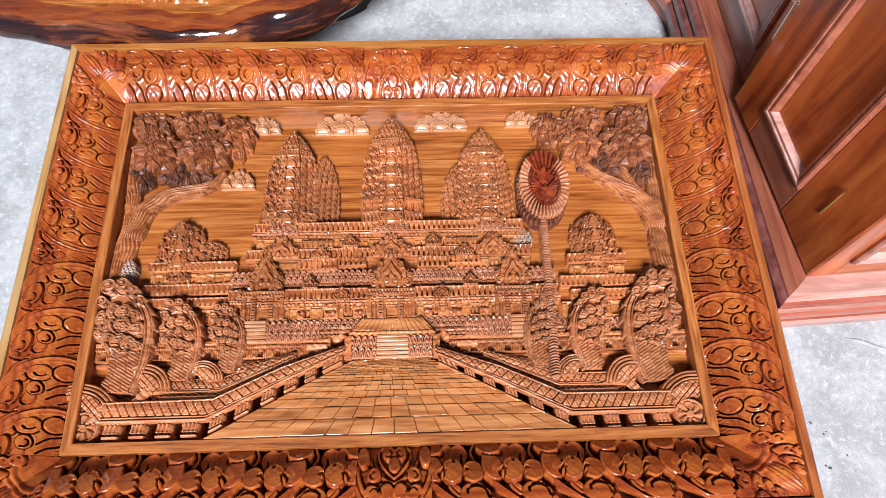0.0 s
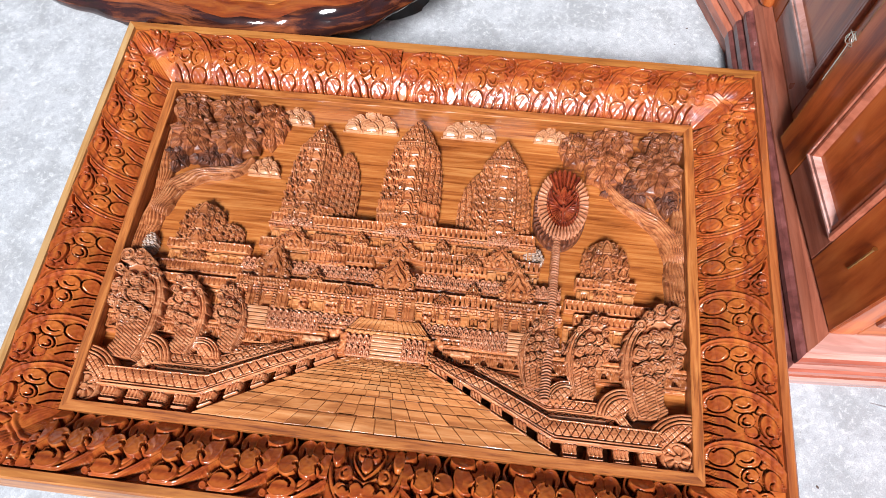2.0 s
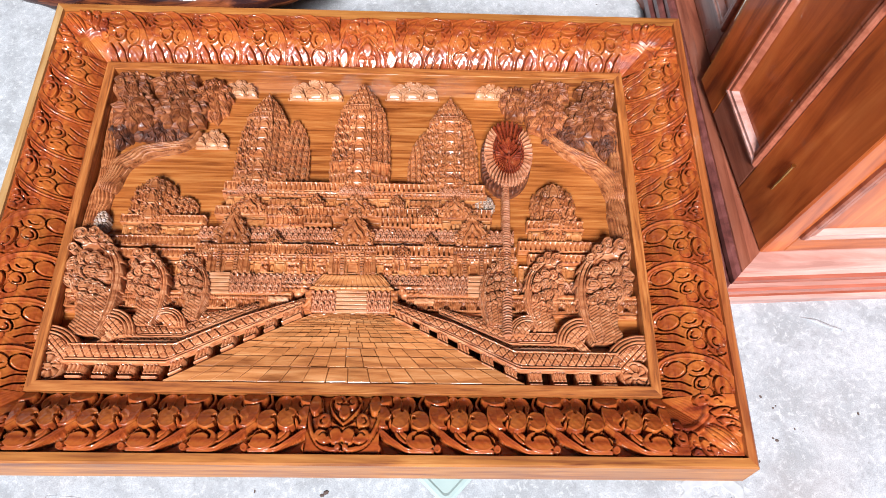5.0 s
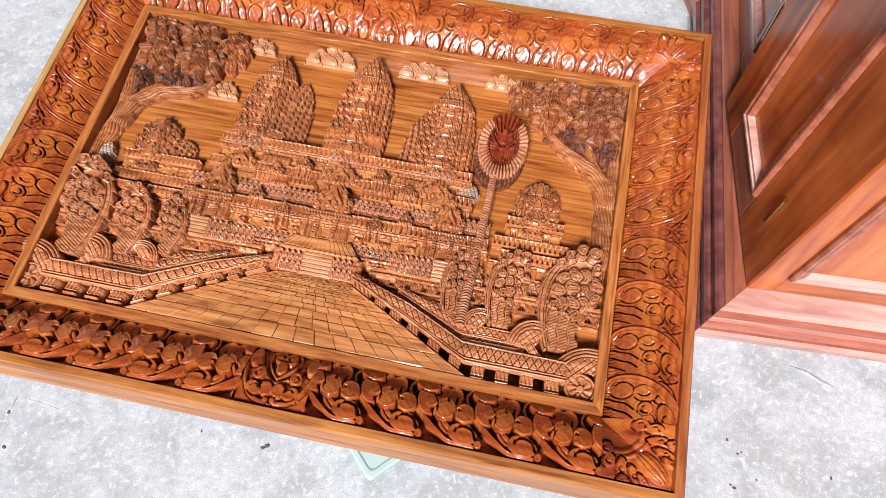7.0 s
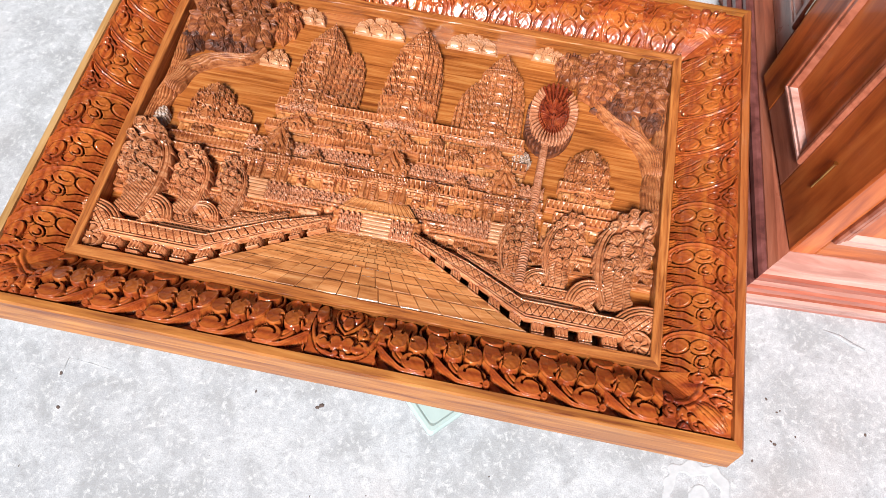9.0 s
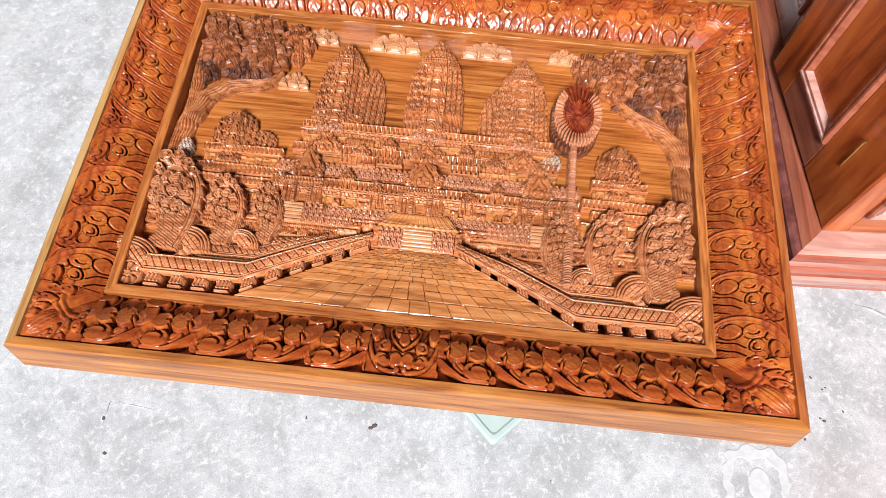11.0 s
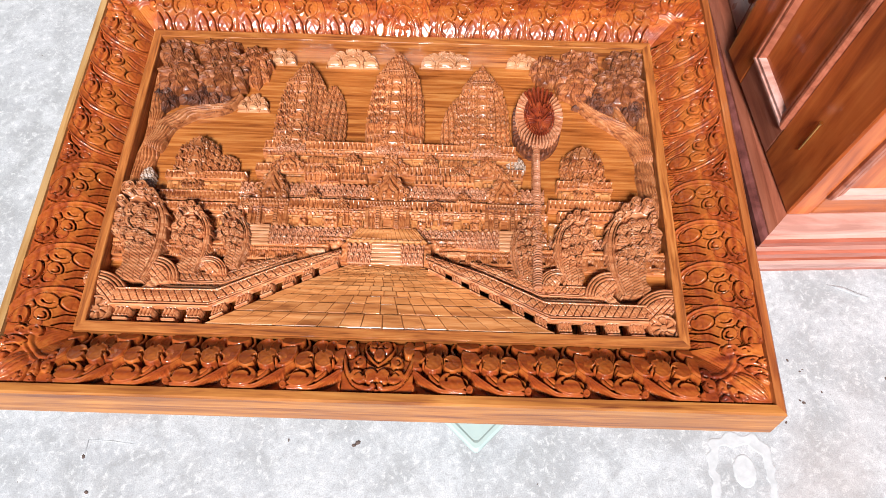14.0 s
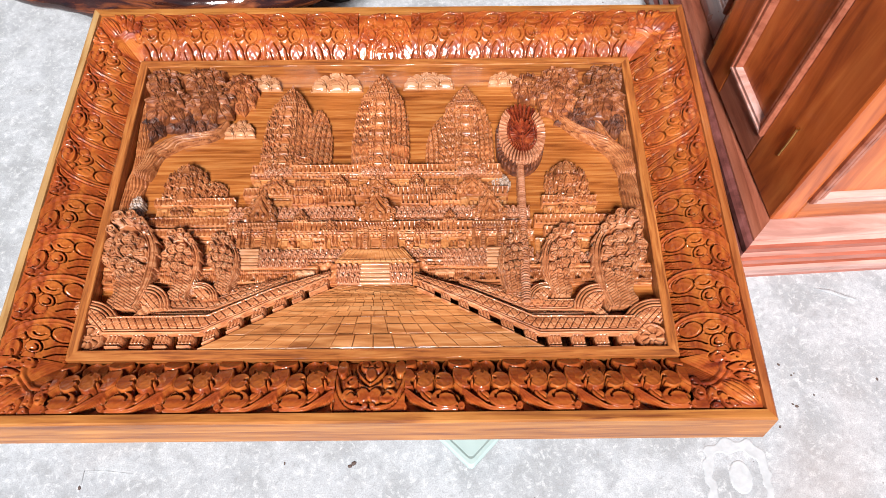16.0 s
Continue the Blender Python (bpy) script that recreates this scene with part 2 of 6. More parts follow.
def tube(bm, pts, radii, seg=6, squash=1.0):
    """A limb along pts; squash flattens it towards the board."""
    rings = []
    n = len(pts)
    for k, p in enumerate(pts):
        d = (Vector(pts[min(k + 1, n - 1)]) - Vector(pts[max(k - 1, 0)])).normalized()
        up = Vector((0, 0, 1))
        if abs(d.z) > 0.95:
            up = Vector((0, 1, 0))
        side = d.cross(up).normalized()
        up = side.cross(d)
        r = radii[k] if hasattr(radii, "__len__") else radii
        rings.append([bm.verts.new(Vector(p) + side * r * math.cos(a) + up * r * squash * math.sin(a))
                      for a in (2 * math.pi * s / seg for s in range(seg))])
    for a, b in zip(rings, rings[1:]):
        for k in range(seg):
            face(bm, (a[k], a[(k + 1) % seg], b[(k + 1) % seg], b[k]))
    face(bm, rings[0][::-1])
    face(bm, rings[-1])


def bead(bm, c, r, rz=None, seg=8, rows=3, ang=0.0, ry=None):
    """Half a pebble resting on its plane."""
    rz, ry = rz or r, ry or r
    top = bm.verts.new((c[0], c[1], c[2] + rz))
    rings = []
    for j in range(rows):
        a = math.pi / 2 * j / rows
        ring = []
        for s in range(seg):
            t = 2 * math.pi * s / seg
            x, y = r * math.cos(a) * math.cos(t), ry * math.cos(a) * math.sin(t)
            ring.append(bm.verts.new((c[0] + x * math.cos(ang) - y * math.sin(ang), c[1] + x * math.sin(ang) + y * math.cos(ang), c[2] + rz * math.sin(a))))
        rings.append(ring)
    for a, b in zip(rings, rings[1:]):
        for k in range(seg):
            face(bm, (a[k], a[(k + 1) % seg], b[(k + 1) % seg], b[k]))
    for k in range(seg):
        face(bm, (rings[-1][k], rings[-1][(k + 1) % seg], top))


def sweep(bm, profile, path, closed=False, only=None):
    """Profile points (out, z) carried along a plan path; out is to the path's right."""
    n = len(path)
    rings = []
    for k in range(n):
        a = Vector(path[k - 1]) if (k or closed) else None
        b = Vector(path[(k + 1) % n]) if (k < n - 1 or closed) else None
        p = Vector(path[k])
        d1 = (p - a).normalized() if a is not None else (b - p).normalized()
        d2 = (b - p).normalized() if b is not None else d1
        n1, n2 = Vector((d1.y, -d1.x)), Vector((d2.y, -d2.x))
        m = (n1 + n2).normalized()
        m /= max(0.3, m.dot(n1))
        rings.append([bm.verts.new((p.x + m.x * o, p.y + m.y * o, z)) for o, z in profile])
    for k in range(n if closed else n - 1):
        if only is not None and k != only:
            continue
        a, b = rings[k], rings[(k + 1) % n]
        for j in range(len(profile) - 1):
            face(bm, (a[j], a[j + 1], b[j + 1], b[j]))
    if only is not None:
        face(bm, rings[only])
        face(bm, rings[only + 1][::-1])
    elif not closed:
        face(bm, rings[0])
        face(bm, rings[-1][::-1])
    for v in [v for v in bm.verts if not v.link_faces]:
        bm.verts.remove(v)


# ---- the yard: cement floor; an unseen wall behind and roof above, added to shape the light ----
bm = bmesh.new()
box(bm, -60, 60, -60, 60, -0.2, 0)
tagged(link("floor", bm, FLOOR), "grey trowelled cement floor with pale scuffs", "floor", kind="structure")
bm = bmesh.new()
box(bm, -7, 8, 4.6, 4.8, 0, 3.2)
tagged(link("wall_north", bm, WALL), "plain unseen back wall, added to shape the light", "wall", kind="structure")
bm = bmesh.new()
box(bm, -4, 8, 0.0, 4.8, 3.2, 3.35)
tagged(link("ceiling", bm, ROOF), "plain unseen roof, added to block sky and darken reflections", "ceiling", kind="structure")

# ---- carving: height fields over small patches of the panel ----
RIM_Z, BOARD_Z = 0.29, 0.210
X0, X1, Y0, Y1 = -0.62, 0.604, 0.134, 0.916      # outside of the inner strip
MID = -0.012                                      # axis of the carving


def grid_mesh(name, P, keep=None, smooth=True):
    """A mesh over a grid of places P[i, j]; keep says which cells stay."""
    n, m = P.shape[:2]
    keep = np.ones((n - 1, m - 1), bool) if keep is None else keep
    ii, jj = np.nonzero(keep)
    quads = np.stack([ii * m + jj, (ii + 1) * m + jj, (ii + 1) * m + jj + 1, ii * m + jj + 1], 1)
    used, flat = np.unique(quads, return_inverse=True)
    me = bpy.data.meshes.new(name)
    me.vertices.add(len(used))
    me.vertices.foreach_set("co", P.reshape(-1, 3)[used].astype(np.float32).ravel())
    me.loops.add(4 * len(quads))
    me.loops.foreach_set("vertex_index", flat.ravel().astype(np.int32))
    me.polygons.add(len(quads))
    me.polygons.foreach_set("loop_start", np.arange(0, 4 * len(quads), 4, dtype=np.int32))
    me.update(calc_edges=True)
    if smooth:
        me.shade_smooth()
    return me


def blur(A, r):
    """A box mean over 2r + 1 cells each way."""
    for axis in (0, 1):
        pad = [(r + 1, r) if k == axis else (0, 0) for k in (0, 1)]
        c = np.cumsum(np.pad(A, pad, mode="edge"), axis=axis)
        n = A.shape[axis]
        A = (np.take(c, range(2 * r + 1, 2 * r + 1 + n), axis=axis) - np.take(c, range(0, n), axis=axis)) / (2 * r + 1)
    return A


def crisp(H, on, k=1.0, r=3):
    """Carves deeper: sinks the cuts and lifts a little what stands proud."""
    w = blur(on.astype(float), r)
    low = blur(np.where(on, H, 0.0), r) / np.maximum(w, 1e-3)
    d = H - low
    return np.where(on, np.maximum(H + k * (0.35 * np.maximum(d, 0) + 1.9 * np.minimum(d, 0)), 0.0008), H)


def patch(name, x0, x1, y0, y1, fn, material, parent, label="", res=0.0012, base=BOARD_Z, kind="", floor=-0.004, carve=1.3):
    """One carved part: fn(X, Y) gives its height over the board, nan or below 0 where there is none."""
    nx, ny = max(3, int((x1 - x0) / res) + 2), max(3, int((y1 - y0) / res) + 2)
    X, Y = np.meshgrid(np.linspace(x0, x1, nx), np.linspace(y0, y1, ny), indexing="ij")
    H = np.nan_to_num(fn(X, Y), nan=-1.0)
    on = H > 0
    H = crisp(H, on, carve) if carve else H
    H[0], H[-1], H[:, 0], H[:, -1] = -1, -1, -1, -1
    on[0], on[-1], on[:, 0], on[:, -1] = False, False, False, False
    keep = on[:-1, :-1] | on[1:, :-1] | on[:-1, 1:] | on[1:, 1:]
    if not keep.any():
        return None
    P = np.stack([X, Y, base + np.where(on, H, floor)], -1)
    me = grid_mesh(name, P, keep)
    me.materials.append(material)
    return tagged(hold(new(name, me), parent), label=label, kind=kind)


def ell(X, Y, cx, cy, rx, ry=None, ang=0.0):
    ry = ry or rx
    c, s = math.cos(ang), math.sin(ang)
    u, v = (X - cx) * c + (Y - cy) * s, -(X - cx) * s + (Y - cy) * c
    return np.sqrt((u / rx) ** 2 + (v / ry) ** 2)


def dome(r, h, p=0.4):
    return np.where(r < 1, h * np.clip(1 - r * r, 0, 1) ** p, -1.0)


def along(X, Y, pts):
    """Distance to a line of points, and how far along it (0 to 1)."""
    d, t = np.full(X.shape, 9.0), np.zeros(X.shape)
    seg = [math.dist(a, b) for a, b in zip(pts, pts[1:])]
    total, run = sum(seg), 0.0
    for (a, b), L in zip(zip(pts, pts[1:]), seg):
        ux, uy = (b[0] - a[0]) / L, (b[1] - a[1]) / L
        k = np.clip((X - a[0]) * ux + (Y - a[1]) * uy, 0, L)
        e = np.hypot(X - a[0] - k * ux, Y - a[1] - k * uy)
        near = e < d
        d, t = np.where(near, e, d), np.where(near, (run + k) / total, t)
        run += L
    return d, t


def beside(X, Y, pts):
    """How far along a line of points (metres), and how far to its left."""
    d, a, c = np.full(X.shape, 9.0), np.zeros(X.shape), np.zeros(X.shape)
    run = 0.0
    for p, q in zip(pts, pts[1:]):
        L = math.dist(p, q)
        ux, uy = (q[0] - p[0]) / L, (q[1] - p[1]) / L
        k = np.clip((X - p[0]) * ux + (Y - p[1]) * uy, 0, L)
        e = np.hypot(X - p[0] - k * ux, Y - p[1] - k * uy)
        near = e < d
        d, a, c = np.where(near, e, d), np.where(near, run + k, a), np.where(near, ux * (Y - p[1]) - uy * (X - p[0]), c)
        run += L
    return a, c, run


def ridge(H, X, Y, pts, w, h, taper=0.0, lift=0.0):
    """Raises a rounded band along pts onto H."""
    d, t = along(X, Y, pts)
    ww = w * (1 - taper * t)
    return np.maximum(H, np.where(d < ww, lift + h * np.sqrt(np.clip(1 - (d / ww) ** 2, 0, 1)), -1.0))


def groove(H, X, Y, pts, w, depth, taper=0.6):
    """Cuts a hooked gouge along pts."""
    d, t = along(X, Y, pts)
    ww = w * (1 - taper * t)
    return H - depth * np.clip(1.4 * (1 - d / ww), 0, 1)


def arc(cx, cy, r0, a0, a1, r1=None, n=9, sy=1.0):
    r1 = r0 if r1 is None else r1
    return [(cx + (r0 + (r1 - r0) * k / (n - 1)) * math.cos(math.radians(a0 + (a1 - a0) * k / (n - 1))),
             cy + sy * (r0 + (r1 - r0) * k / (n - 1)) * math.sin(math.radians(a0 + (a1 - a0) * k / (n - 1)))) for k in range(n)]


def curve(pts, n=6):
    """A smooth line through a few points."""
    out = []
    for k in range(len(pts) - 1):
        p0, p1, p2, p3 = (Vector(pts[max(0, min(len(pts) - 1, k + q))]) for q in (-1, 0, 1, 2))
        for j in range(n):
            t = j / n
            v = 0.5 * (2 * p1 + (p2 - p0) * t + (2 * p0 - 5 * p1 + 4 * p2 - p3) * t * t + (3 * p1 - p0 - 3 * p2 + p3) * t ** 3)
            out.append((v.x, v.y))
    return out + [tuple(pts[-1])]


def ripple(X, Y, s=0.0004):
    """Chisel marks: a slight unevenness of every carved face."""
    return s * (np.sin(X * 430 + 3 * np.sin(Y * 190)) + np.sin(Y * 390 + 2.5 * np.sin(X * 230 + 1)))


panel = thing("relief_panel", (0, 0.53, 0.172), "varnished carved wooden relief panel of towers in scrolled frame", "relief panel")

# frame box: sides, rim and back
SIDE = [(0.013, 0.184), (0.003, 0.285), (-0.001, RIM_Z), (-0.016, RIM_Z), (-0.019, 0.276), (-0.019, 0.184)]
CORNERS = [(-0.75, 0), (0.75, 0), (0.75, 1.055), (-0.75, 1.055)]
for k in range(4):
    a, b = CORNERS[k], CORNERS[(k + 1) % 4]
    bm = bmesh.new()
    d = (Vector(b) - Vector(a)).normalized()
    n = Vector((d.y, -d.x))
    rings = []
    for p, s in ((a, 1), (b, -1)):
        rings.append([bm.verts.new((p[0] + n.x * o - d.x * s * o, p[1] + n.y * o - d.y * s * o, z)) for o, z in SIDE])
    for j in range(len(SIDE)):
        q = (j + 1) % len(SIDE)
        face(bm, (rings[0][j], rings[0][q], rings[1][q], rings[1][j]))
    face(bm, rings[0])
    face(bm, rings[1][::-1])
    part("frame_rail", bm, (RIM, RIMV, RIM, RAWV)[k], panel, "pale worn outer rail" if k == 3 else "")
bm = bmesh.new()
box(bm, -0.735, 0.735, 0.015, 1.04, 0.172, 0.179)
part("back_panel", bm, RIM, panel)

# sky board: three planks with open grain
for y0, y1 in ((0.3406, 0.692), (0.6926, Y1)):
    bm = bmesh.new()
    box(bm, X0, X1, y0, y1, 0.2, BOARD_Z)
    part("backboard_plank", bm, BOARD, panel)
# the lowest plank is pierced between the balusters
POSTS = ((-0.553, -0.520), (-0.503, -0.472), (-0.455, -0.424), (-0.407, -0.376), (-0.357, -0.330), (-0.312, -0.282), (-0.264, -0.236), (-0.221, -0.196), (-0.183, -0.160), (-0.149, -0.108))
FOOT = ([-0.60, -0.366, -0.094], [0.160, 0.160, 0.303])
RAIL_LOW = [(-0.560, 0.190), (-0.362, 0.190), (-0.226, 0.257), (-0.104, 0.316)]


def pierced(X, Y):
    H = np.full(X.shape, 0.0002)
    for xx, yy in ((X, Y), (-0.032 - X, Y + 0.007)):
        a, b = np.interp(xx, *FOOT), np.interp(xx, [p[0] for p in RAIL_LOW], [p[1] for p in RAIL_LOW])
        for (_, p), (q, _) in zip(POSTS, POSTS[1:]):
            H = np.where((xx > p - 0.002) & (xx < q + 0.002) & (yy > a + 0.001) & (yy < b + 0.014), -1, H)
    return H


patch("backboard_plank", X0, X1, Y0 + 0.004, 0.340, pierced, BOARD, panel, res=0.0017, floor=-0.030, carve=0)

# inner strip: four flat battens, mitred at the corners, their edges a little worn
SW = 0.021


def batten(a, b, c, d, material):
    """A flat batten over the plan quad a b (outer edge) c d (inner edge)."""
    n = 60
    bm = bmesh.new()
    rows = []
    for k in range(n + 1):
        t = k / n
        p, q = Vector(a).lerp(Vector(b), t), Vector(d).lerp(Vector(c), t)
        w = (q - p).length
        e = (q - p) / w
        nick = [0.0004 + 0.0010 * max(0.0, math.sin(k * 1.7 + s0 * 3) * math.sin(k * 0.43 + s0)) for s0 in (1, 2)]
        ring = [(p, 0.190), (p, 0.2500), (p + e * (0.0008 + nick[0]), 0.2520), (q - e * (0.0008 + nick[1]), 0.2520), (q, 0.2500), (q, 0.190)]
        rows.append([bm.verts.new((v.x, v.y, z)) for v, z in ring])
    for r0, r1 in zip(rows, rows[1:]):
        for k in range(5):
            face(bm, (r0[k], r0[k + 1], r1[k + 1], r1[k]))
    face(bm, rows[0])
    face(bm, rows[-1][::-1])
    part("inner_strip", bm, material, panel)


OUTER = ((X0, Y0), (X1, Y0), (X1, Y1), (X0, Y1))
INNER = ((X0 + SW, Y0 + SW), (X1 - SW, Y0 + SW), (X1 - SW, Y1 - SW), (X0 + SW, Y1 - SW))
for k in range(4):
    j = (k + 1) % 4
    batten(OUTER[k], OUTER[j], INNER[j], INNER[k], STRIPV if k % 2 else STRIP)

# ---- scrolled border ----
BW = 0.114


def fall(w):
    """Height of the border's ground at w from the rim: flat near the rim, steep near the strip."""
    return 0.279 - 0.061 * np.clip(w / BW, 0, 1.1) ** 2.1


def lay(S, W, H):
    """Puts heights H over (S along, W from the rim) onto the falling ground, square to it."""
    slope = 0.061 * 2.1 / BW * np.clip(W / BW, 0.01, 1.1) ** 1.1
    k = 1 / np.sqrt(1 + slope ** 2)
    return np.stack([S, W + H * slope * k, fall(W) + H * k], -1)


PITCH = 0.109


def plate(X, Y, cx, cy, rx, ry, ang, h, tilt=(0.0, 0.0)):
    """A flat lobe with crisp edges, leaning a little by tilt."""
    r = ell(X, Y, cx, cy, rx, ry, ang)
    e = (1 - r) * min(rx, ry)
    return np.where(e > 0, h * np.clip(e / 0.0012, 0, 1) ** 0.5 + 0.0009 * np.clip(1 - r * r, 0, 1) + tilt[0] * (X - cx) + tilt[1] * (Y - cy), -1.0)


def cut_round(H, X, Y, cx, cy, rx, ry, ang, a0, a1, w=0.0024, depth=0.016):
    """A gouge that follows a lobe's edge from a0 to a1 degrees, thin at both ends."""
    c, s = math.cos(ang), math.sin(ang)
    u, v = (X - cx) * c + (Y - cy) * s, -(X - cx) * s + (Y - cy) * c
    e = (np.sqrt((u / rx) ** 2 + (v / ry) ** 2) - 1) * min(rx, ry)
    th = (np.degrees(np.arctan2(v / ry, u / rx)) - a0) % 360 / (a1 - a0)
    thin = np.clip(np.sin(np.clip(th, 0, 1) * math.pi), 0, 1) ** 0.5
    ww = w * (0.35 + 0.65 * thin)
    return np.where((th <= 1) & (e > 0) & (e < ww), H - depth * np.clip(3 * (1 - np.abs(e / ww - 0.5) * 2), 0, 1), H)


def band(H, X, Y, pts, w, h, taper=0.3, lean=0.0, moat=0.0016, deep=-0.007):
    """A flat-topped stem with crisp sides in a narrow cut."""
    a, c, run = beside(X, Y, pts)
    d, t = along(X, Y, pts)
    ww = w * (1 - taper * t)
    H = np.where((d >= ww) & (d < ww + moat), np.minimum(H, deep), H)
    return np.where(d < ww, np.maximum(H, h * np.clip((ww - d) / 0.0011, 0, 1) ** 0.5 + lean * c), H)


# lobes: along, from the rim, two radii, turn, height, arc of the dark cut, lean
LOBES = ((0.002, 0.0085, 0.0072, 0.0070, 0.0, 0.013, 0, 330, 0, 0), (0.032, 0.0220, 0.0275, 0.0180, 0.1, 0.012, 60, 190, 0, -0.10),
         (0.035, 0.0565, 0.0190, 0.0180, 0.0, 0.014, -150, 200, 0.05, -0.08), (0.072, 0.0590, 0.0200, 0.0205, 0.0, 0.014, -40, 200, 0, -0.05),
         (0.107, 0.0660, 0.0180, 0.0260, -0.5, 0.012, 60, 300, 0.12, 0), (0.112, 0.0990, 0.0245, 0.0140, 0.1, 0.014, 150, 400, 0, -0.12))


def scroll(S, W, ground=-0.019):
    """One running scroll of the lower border: a hooked lobe on the rim, flat round lobes over it, a stem that sweeps to the strip."""
    H = np.full_like(S, ground)
    shifts = (-PITCH, 0, PITCH, -2 * PITCH)
    for sh in shifts:
        X = S - sh
        # sunk leaf pockets by the strip with thin raised edges
        for cx, cy, rx, ry in ((0.060, 0.0880, 0.0150, 0.0185), (0.082, 0.0900, 0.0115, 0.0170)):
            r = ell(X, W, cx, cy, rx, ry, 0.2)
            H = np.where(r < 1, 0.002 + 0.003 * r * r, H)
            H = np.where((r >= 1) & (r < 1.14), 0.008, H)
        H = np.maximum(H, plate(X, W, 0.066, 0.0300, 0.0170, 0.0090, 0.7, 0.004, (0.1, 0)))
        H = groove(H, X, W, curve([(0.054, 0.020), (0.068, 0.030), (0.076, 0.040)]), 0.0024, 0.006)
        stem = curve([(0.012, 0.0035), (0.054, 0.0050), (0.076, 0.0170), (0.097, 0.0320), (0.130, 0.0620), (0.145, 0.0900), (0.138, 0.1110)])
        H = band(H, X, W, stem, 0.0048, 0.0085, 0.45, lean=0.25)
    for sh in shifts:
        for cx, cy, rx, ry, a, h, a0, a1, tx, ty in LOBES:
            H = cut_round(H, S - sh, W, cx, cy, rx, ry, a, a0, a1, w=0.0024)
            H = np.maximum(H, plate(S - sh, W, cx, cy, rx, ry, a, h, (tx, ty)))
    for sh in shifts:
        X = S - sh
        for pts, w in ((curve([(0.008, 0.018), (0.014, 0.030), (0.030, 0.035), (0.044, 0.031), (0.046, 0.024)]), 0.0030), (arc(0.047, 0.054, 0.0060, 110, -60), 0.0026),
                       (arc(0.089, 0.054, 0.0065, 120, -80), 0.0028), (arc(0.074, 0.0760, 0.0060, 200, 20), 0.0022), (curve([(0.050, 0.072), (0.054, 0.080), (0.052, 0.094)]), 0.0018)):
            H = groove(H, X, W, pts, w * 1.45, 0.020, taper=0.35)
    return np.clip(H, -0.020, None) + ripple(S, W, 0.00012)


def scroll_round(S, W):
    """One running scroll of the upper and side borders: a flat disc in a hooked collar by the strip, lobes over it, a bowed stem round both, a comma leaf on the rim, slender leaves between."""
    H = np.full_like(S, 0.0095)
    H = H + 0.0012 * np.sin(S * 900 + 2 * np.sin(W * 700)) * np.sin(W * 840) * (W > 0.095)
    shifts = (-PITCH, 0, PITCH, 2 * PITCH)
    for sh in shifts:
        X = S - sh - 0.062
        # a broad scooped leaf from the rim that narrows round the lobe and under the disc
        stem = curve([(-0.046, 0.0030), (-0.020, 0.0120), (0.001, 0.0270), (0.016, 0.0460), (0.025, 0.0680), (0.026, 0.0900), (0.018, 0.1070), (0.002, 0.1120)])
        d, t = along(X, W, stem)
        a, c, run = beside(X, W, stem)
        ww = 0.0088 * (1 - 0.62 * t)
        H = np.where((d >= ww) & (d < ww + 0.0014) & (c < 0), H - 0.011, H)
        H = np.where(d < ww, 0.0120 + 0.0018 * (np.abs(c) / ww) ** 2 - 0.22 * c, H)
    for sh in shifts:
        X = S - sh - 0.062
        for cx, cy, rx, ry, a, h, a0, a1, tx, ty in ((-0.058, 0.0470, 0.0130, 0.0100, 0.3, 0.0104, 170, 310, 0.06, 0.06), (-0.037, 0.0520, 0.0150, 0.0120, -0.3, 0.0112, -20, 140, 0.08, 0.0),
                                                     (-0.016, 0.0330, 0.0065, 0.0060, 0.0, 0.0115, 60, 250, 0.0, 0.0), (-0.004, 0.0540, 0.0165, 0.0190, 0.15, 0.0120, 110, 260, 0.05, 0.06),
                                                     (-0.050, 0.0190, 0.0270, 0.0140, 0.20, 0.0110, -10, 130, 0.0, 0.10), (-0.077, 0.0120, 0.0080, 0.0075, 0.0, 0.0120, 60, 260, 0.0, 0.0),
                                                     (0.0, 0.0905, 0.0180, 0.0175, 0.0, 0.0120, 60, 330, 0.0, 0.0)):
            H = cut_round(H, X, W, cx, cy, rx, ry, a, a0, a1, w=0.0026)
            H = np.where(ell(X, W, cx, cy, rx, ry, a) < 1, plate(X, W, cx, cy, rx, ry, a, h, (tx, ty)), H)
    for sh in shifts:
        X = S - sh - 0.062
        for pts, w in ((arc(-0.054, 0.0180, 0.0120, 190, 20, 0.0080, sy=0.65), 0.0026), (arc(-0.038, 0.0520, 0.0072, 200, 20), 0.0024), (arc(-0.002, 0.0560, 0.0090, 250, 120), 0.0022),
                       (curve([(-0.018, 0.1120), (-0.025, 0.0980), (-0.028, 0.0840), (-0.040, 0.0700)]), 0.0024), (curve([(-0.036, 0.1120), (-0.044, 0.0960), (-0.048, 0.0830), (-0.058, 0.0710)]), 0.0026), (curve([(-0.056, 0.1120), (-0.063, 0.0980), (-0.067, 0.0880)]), 0.0022), (curve([(0.010, 0.1000), (0.016, 0.0920), (0.016, 0.0840)]), 0.0024),
                       (curve([(-0.010, 0.0060), (0.010, 0.0120), (0.022, 0.0260), (0.024, 0.0340)]), 0.0026), (curve([(0.034, 0.0340), (0.024, 0.0240), (0.020, 0.0140)]), 0.0022)):
            H = groove(H, X, W, pts, w * 1.05, 0.018, taper=0.35)
    return np.clip(H, -0.006, None) + ripple(S, W, 0.00018)


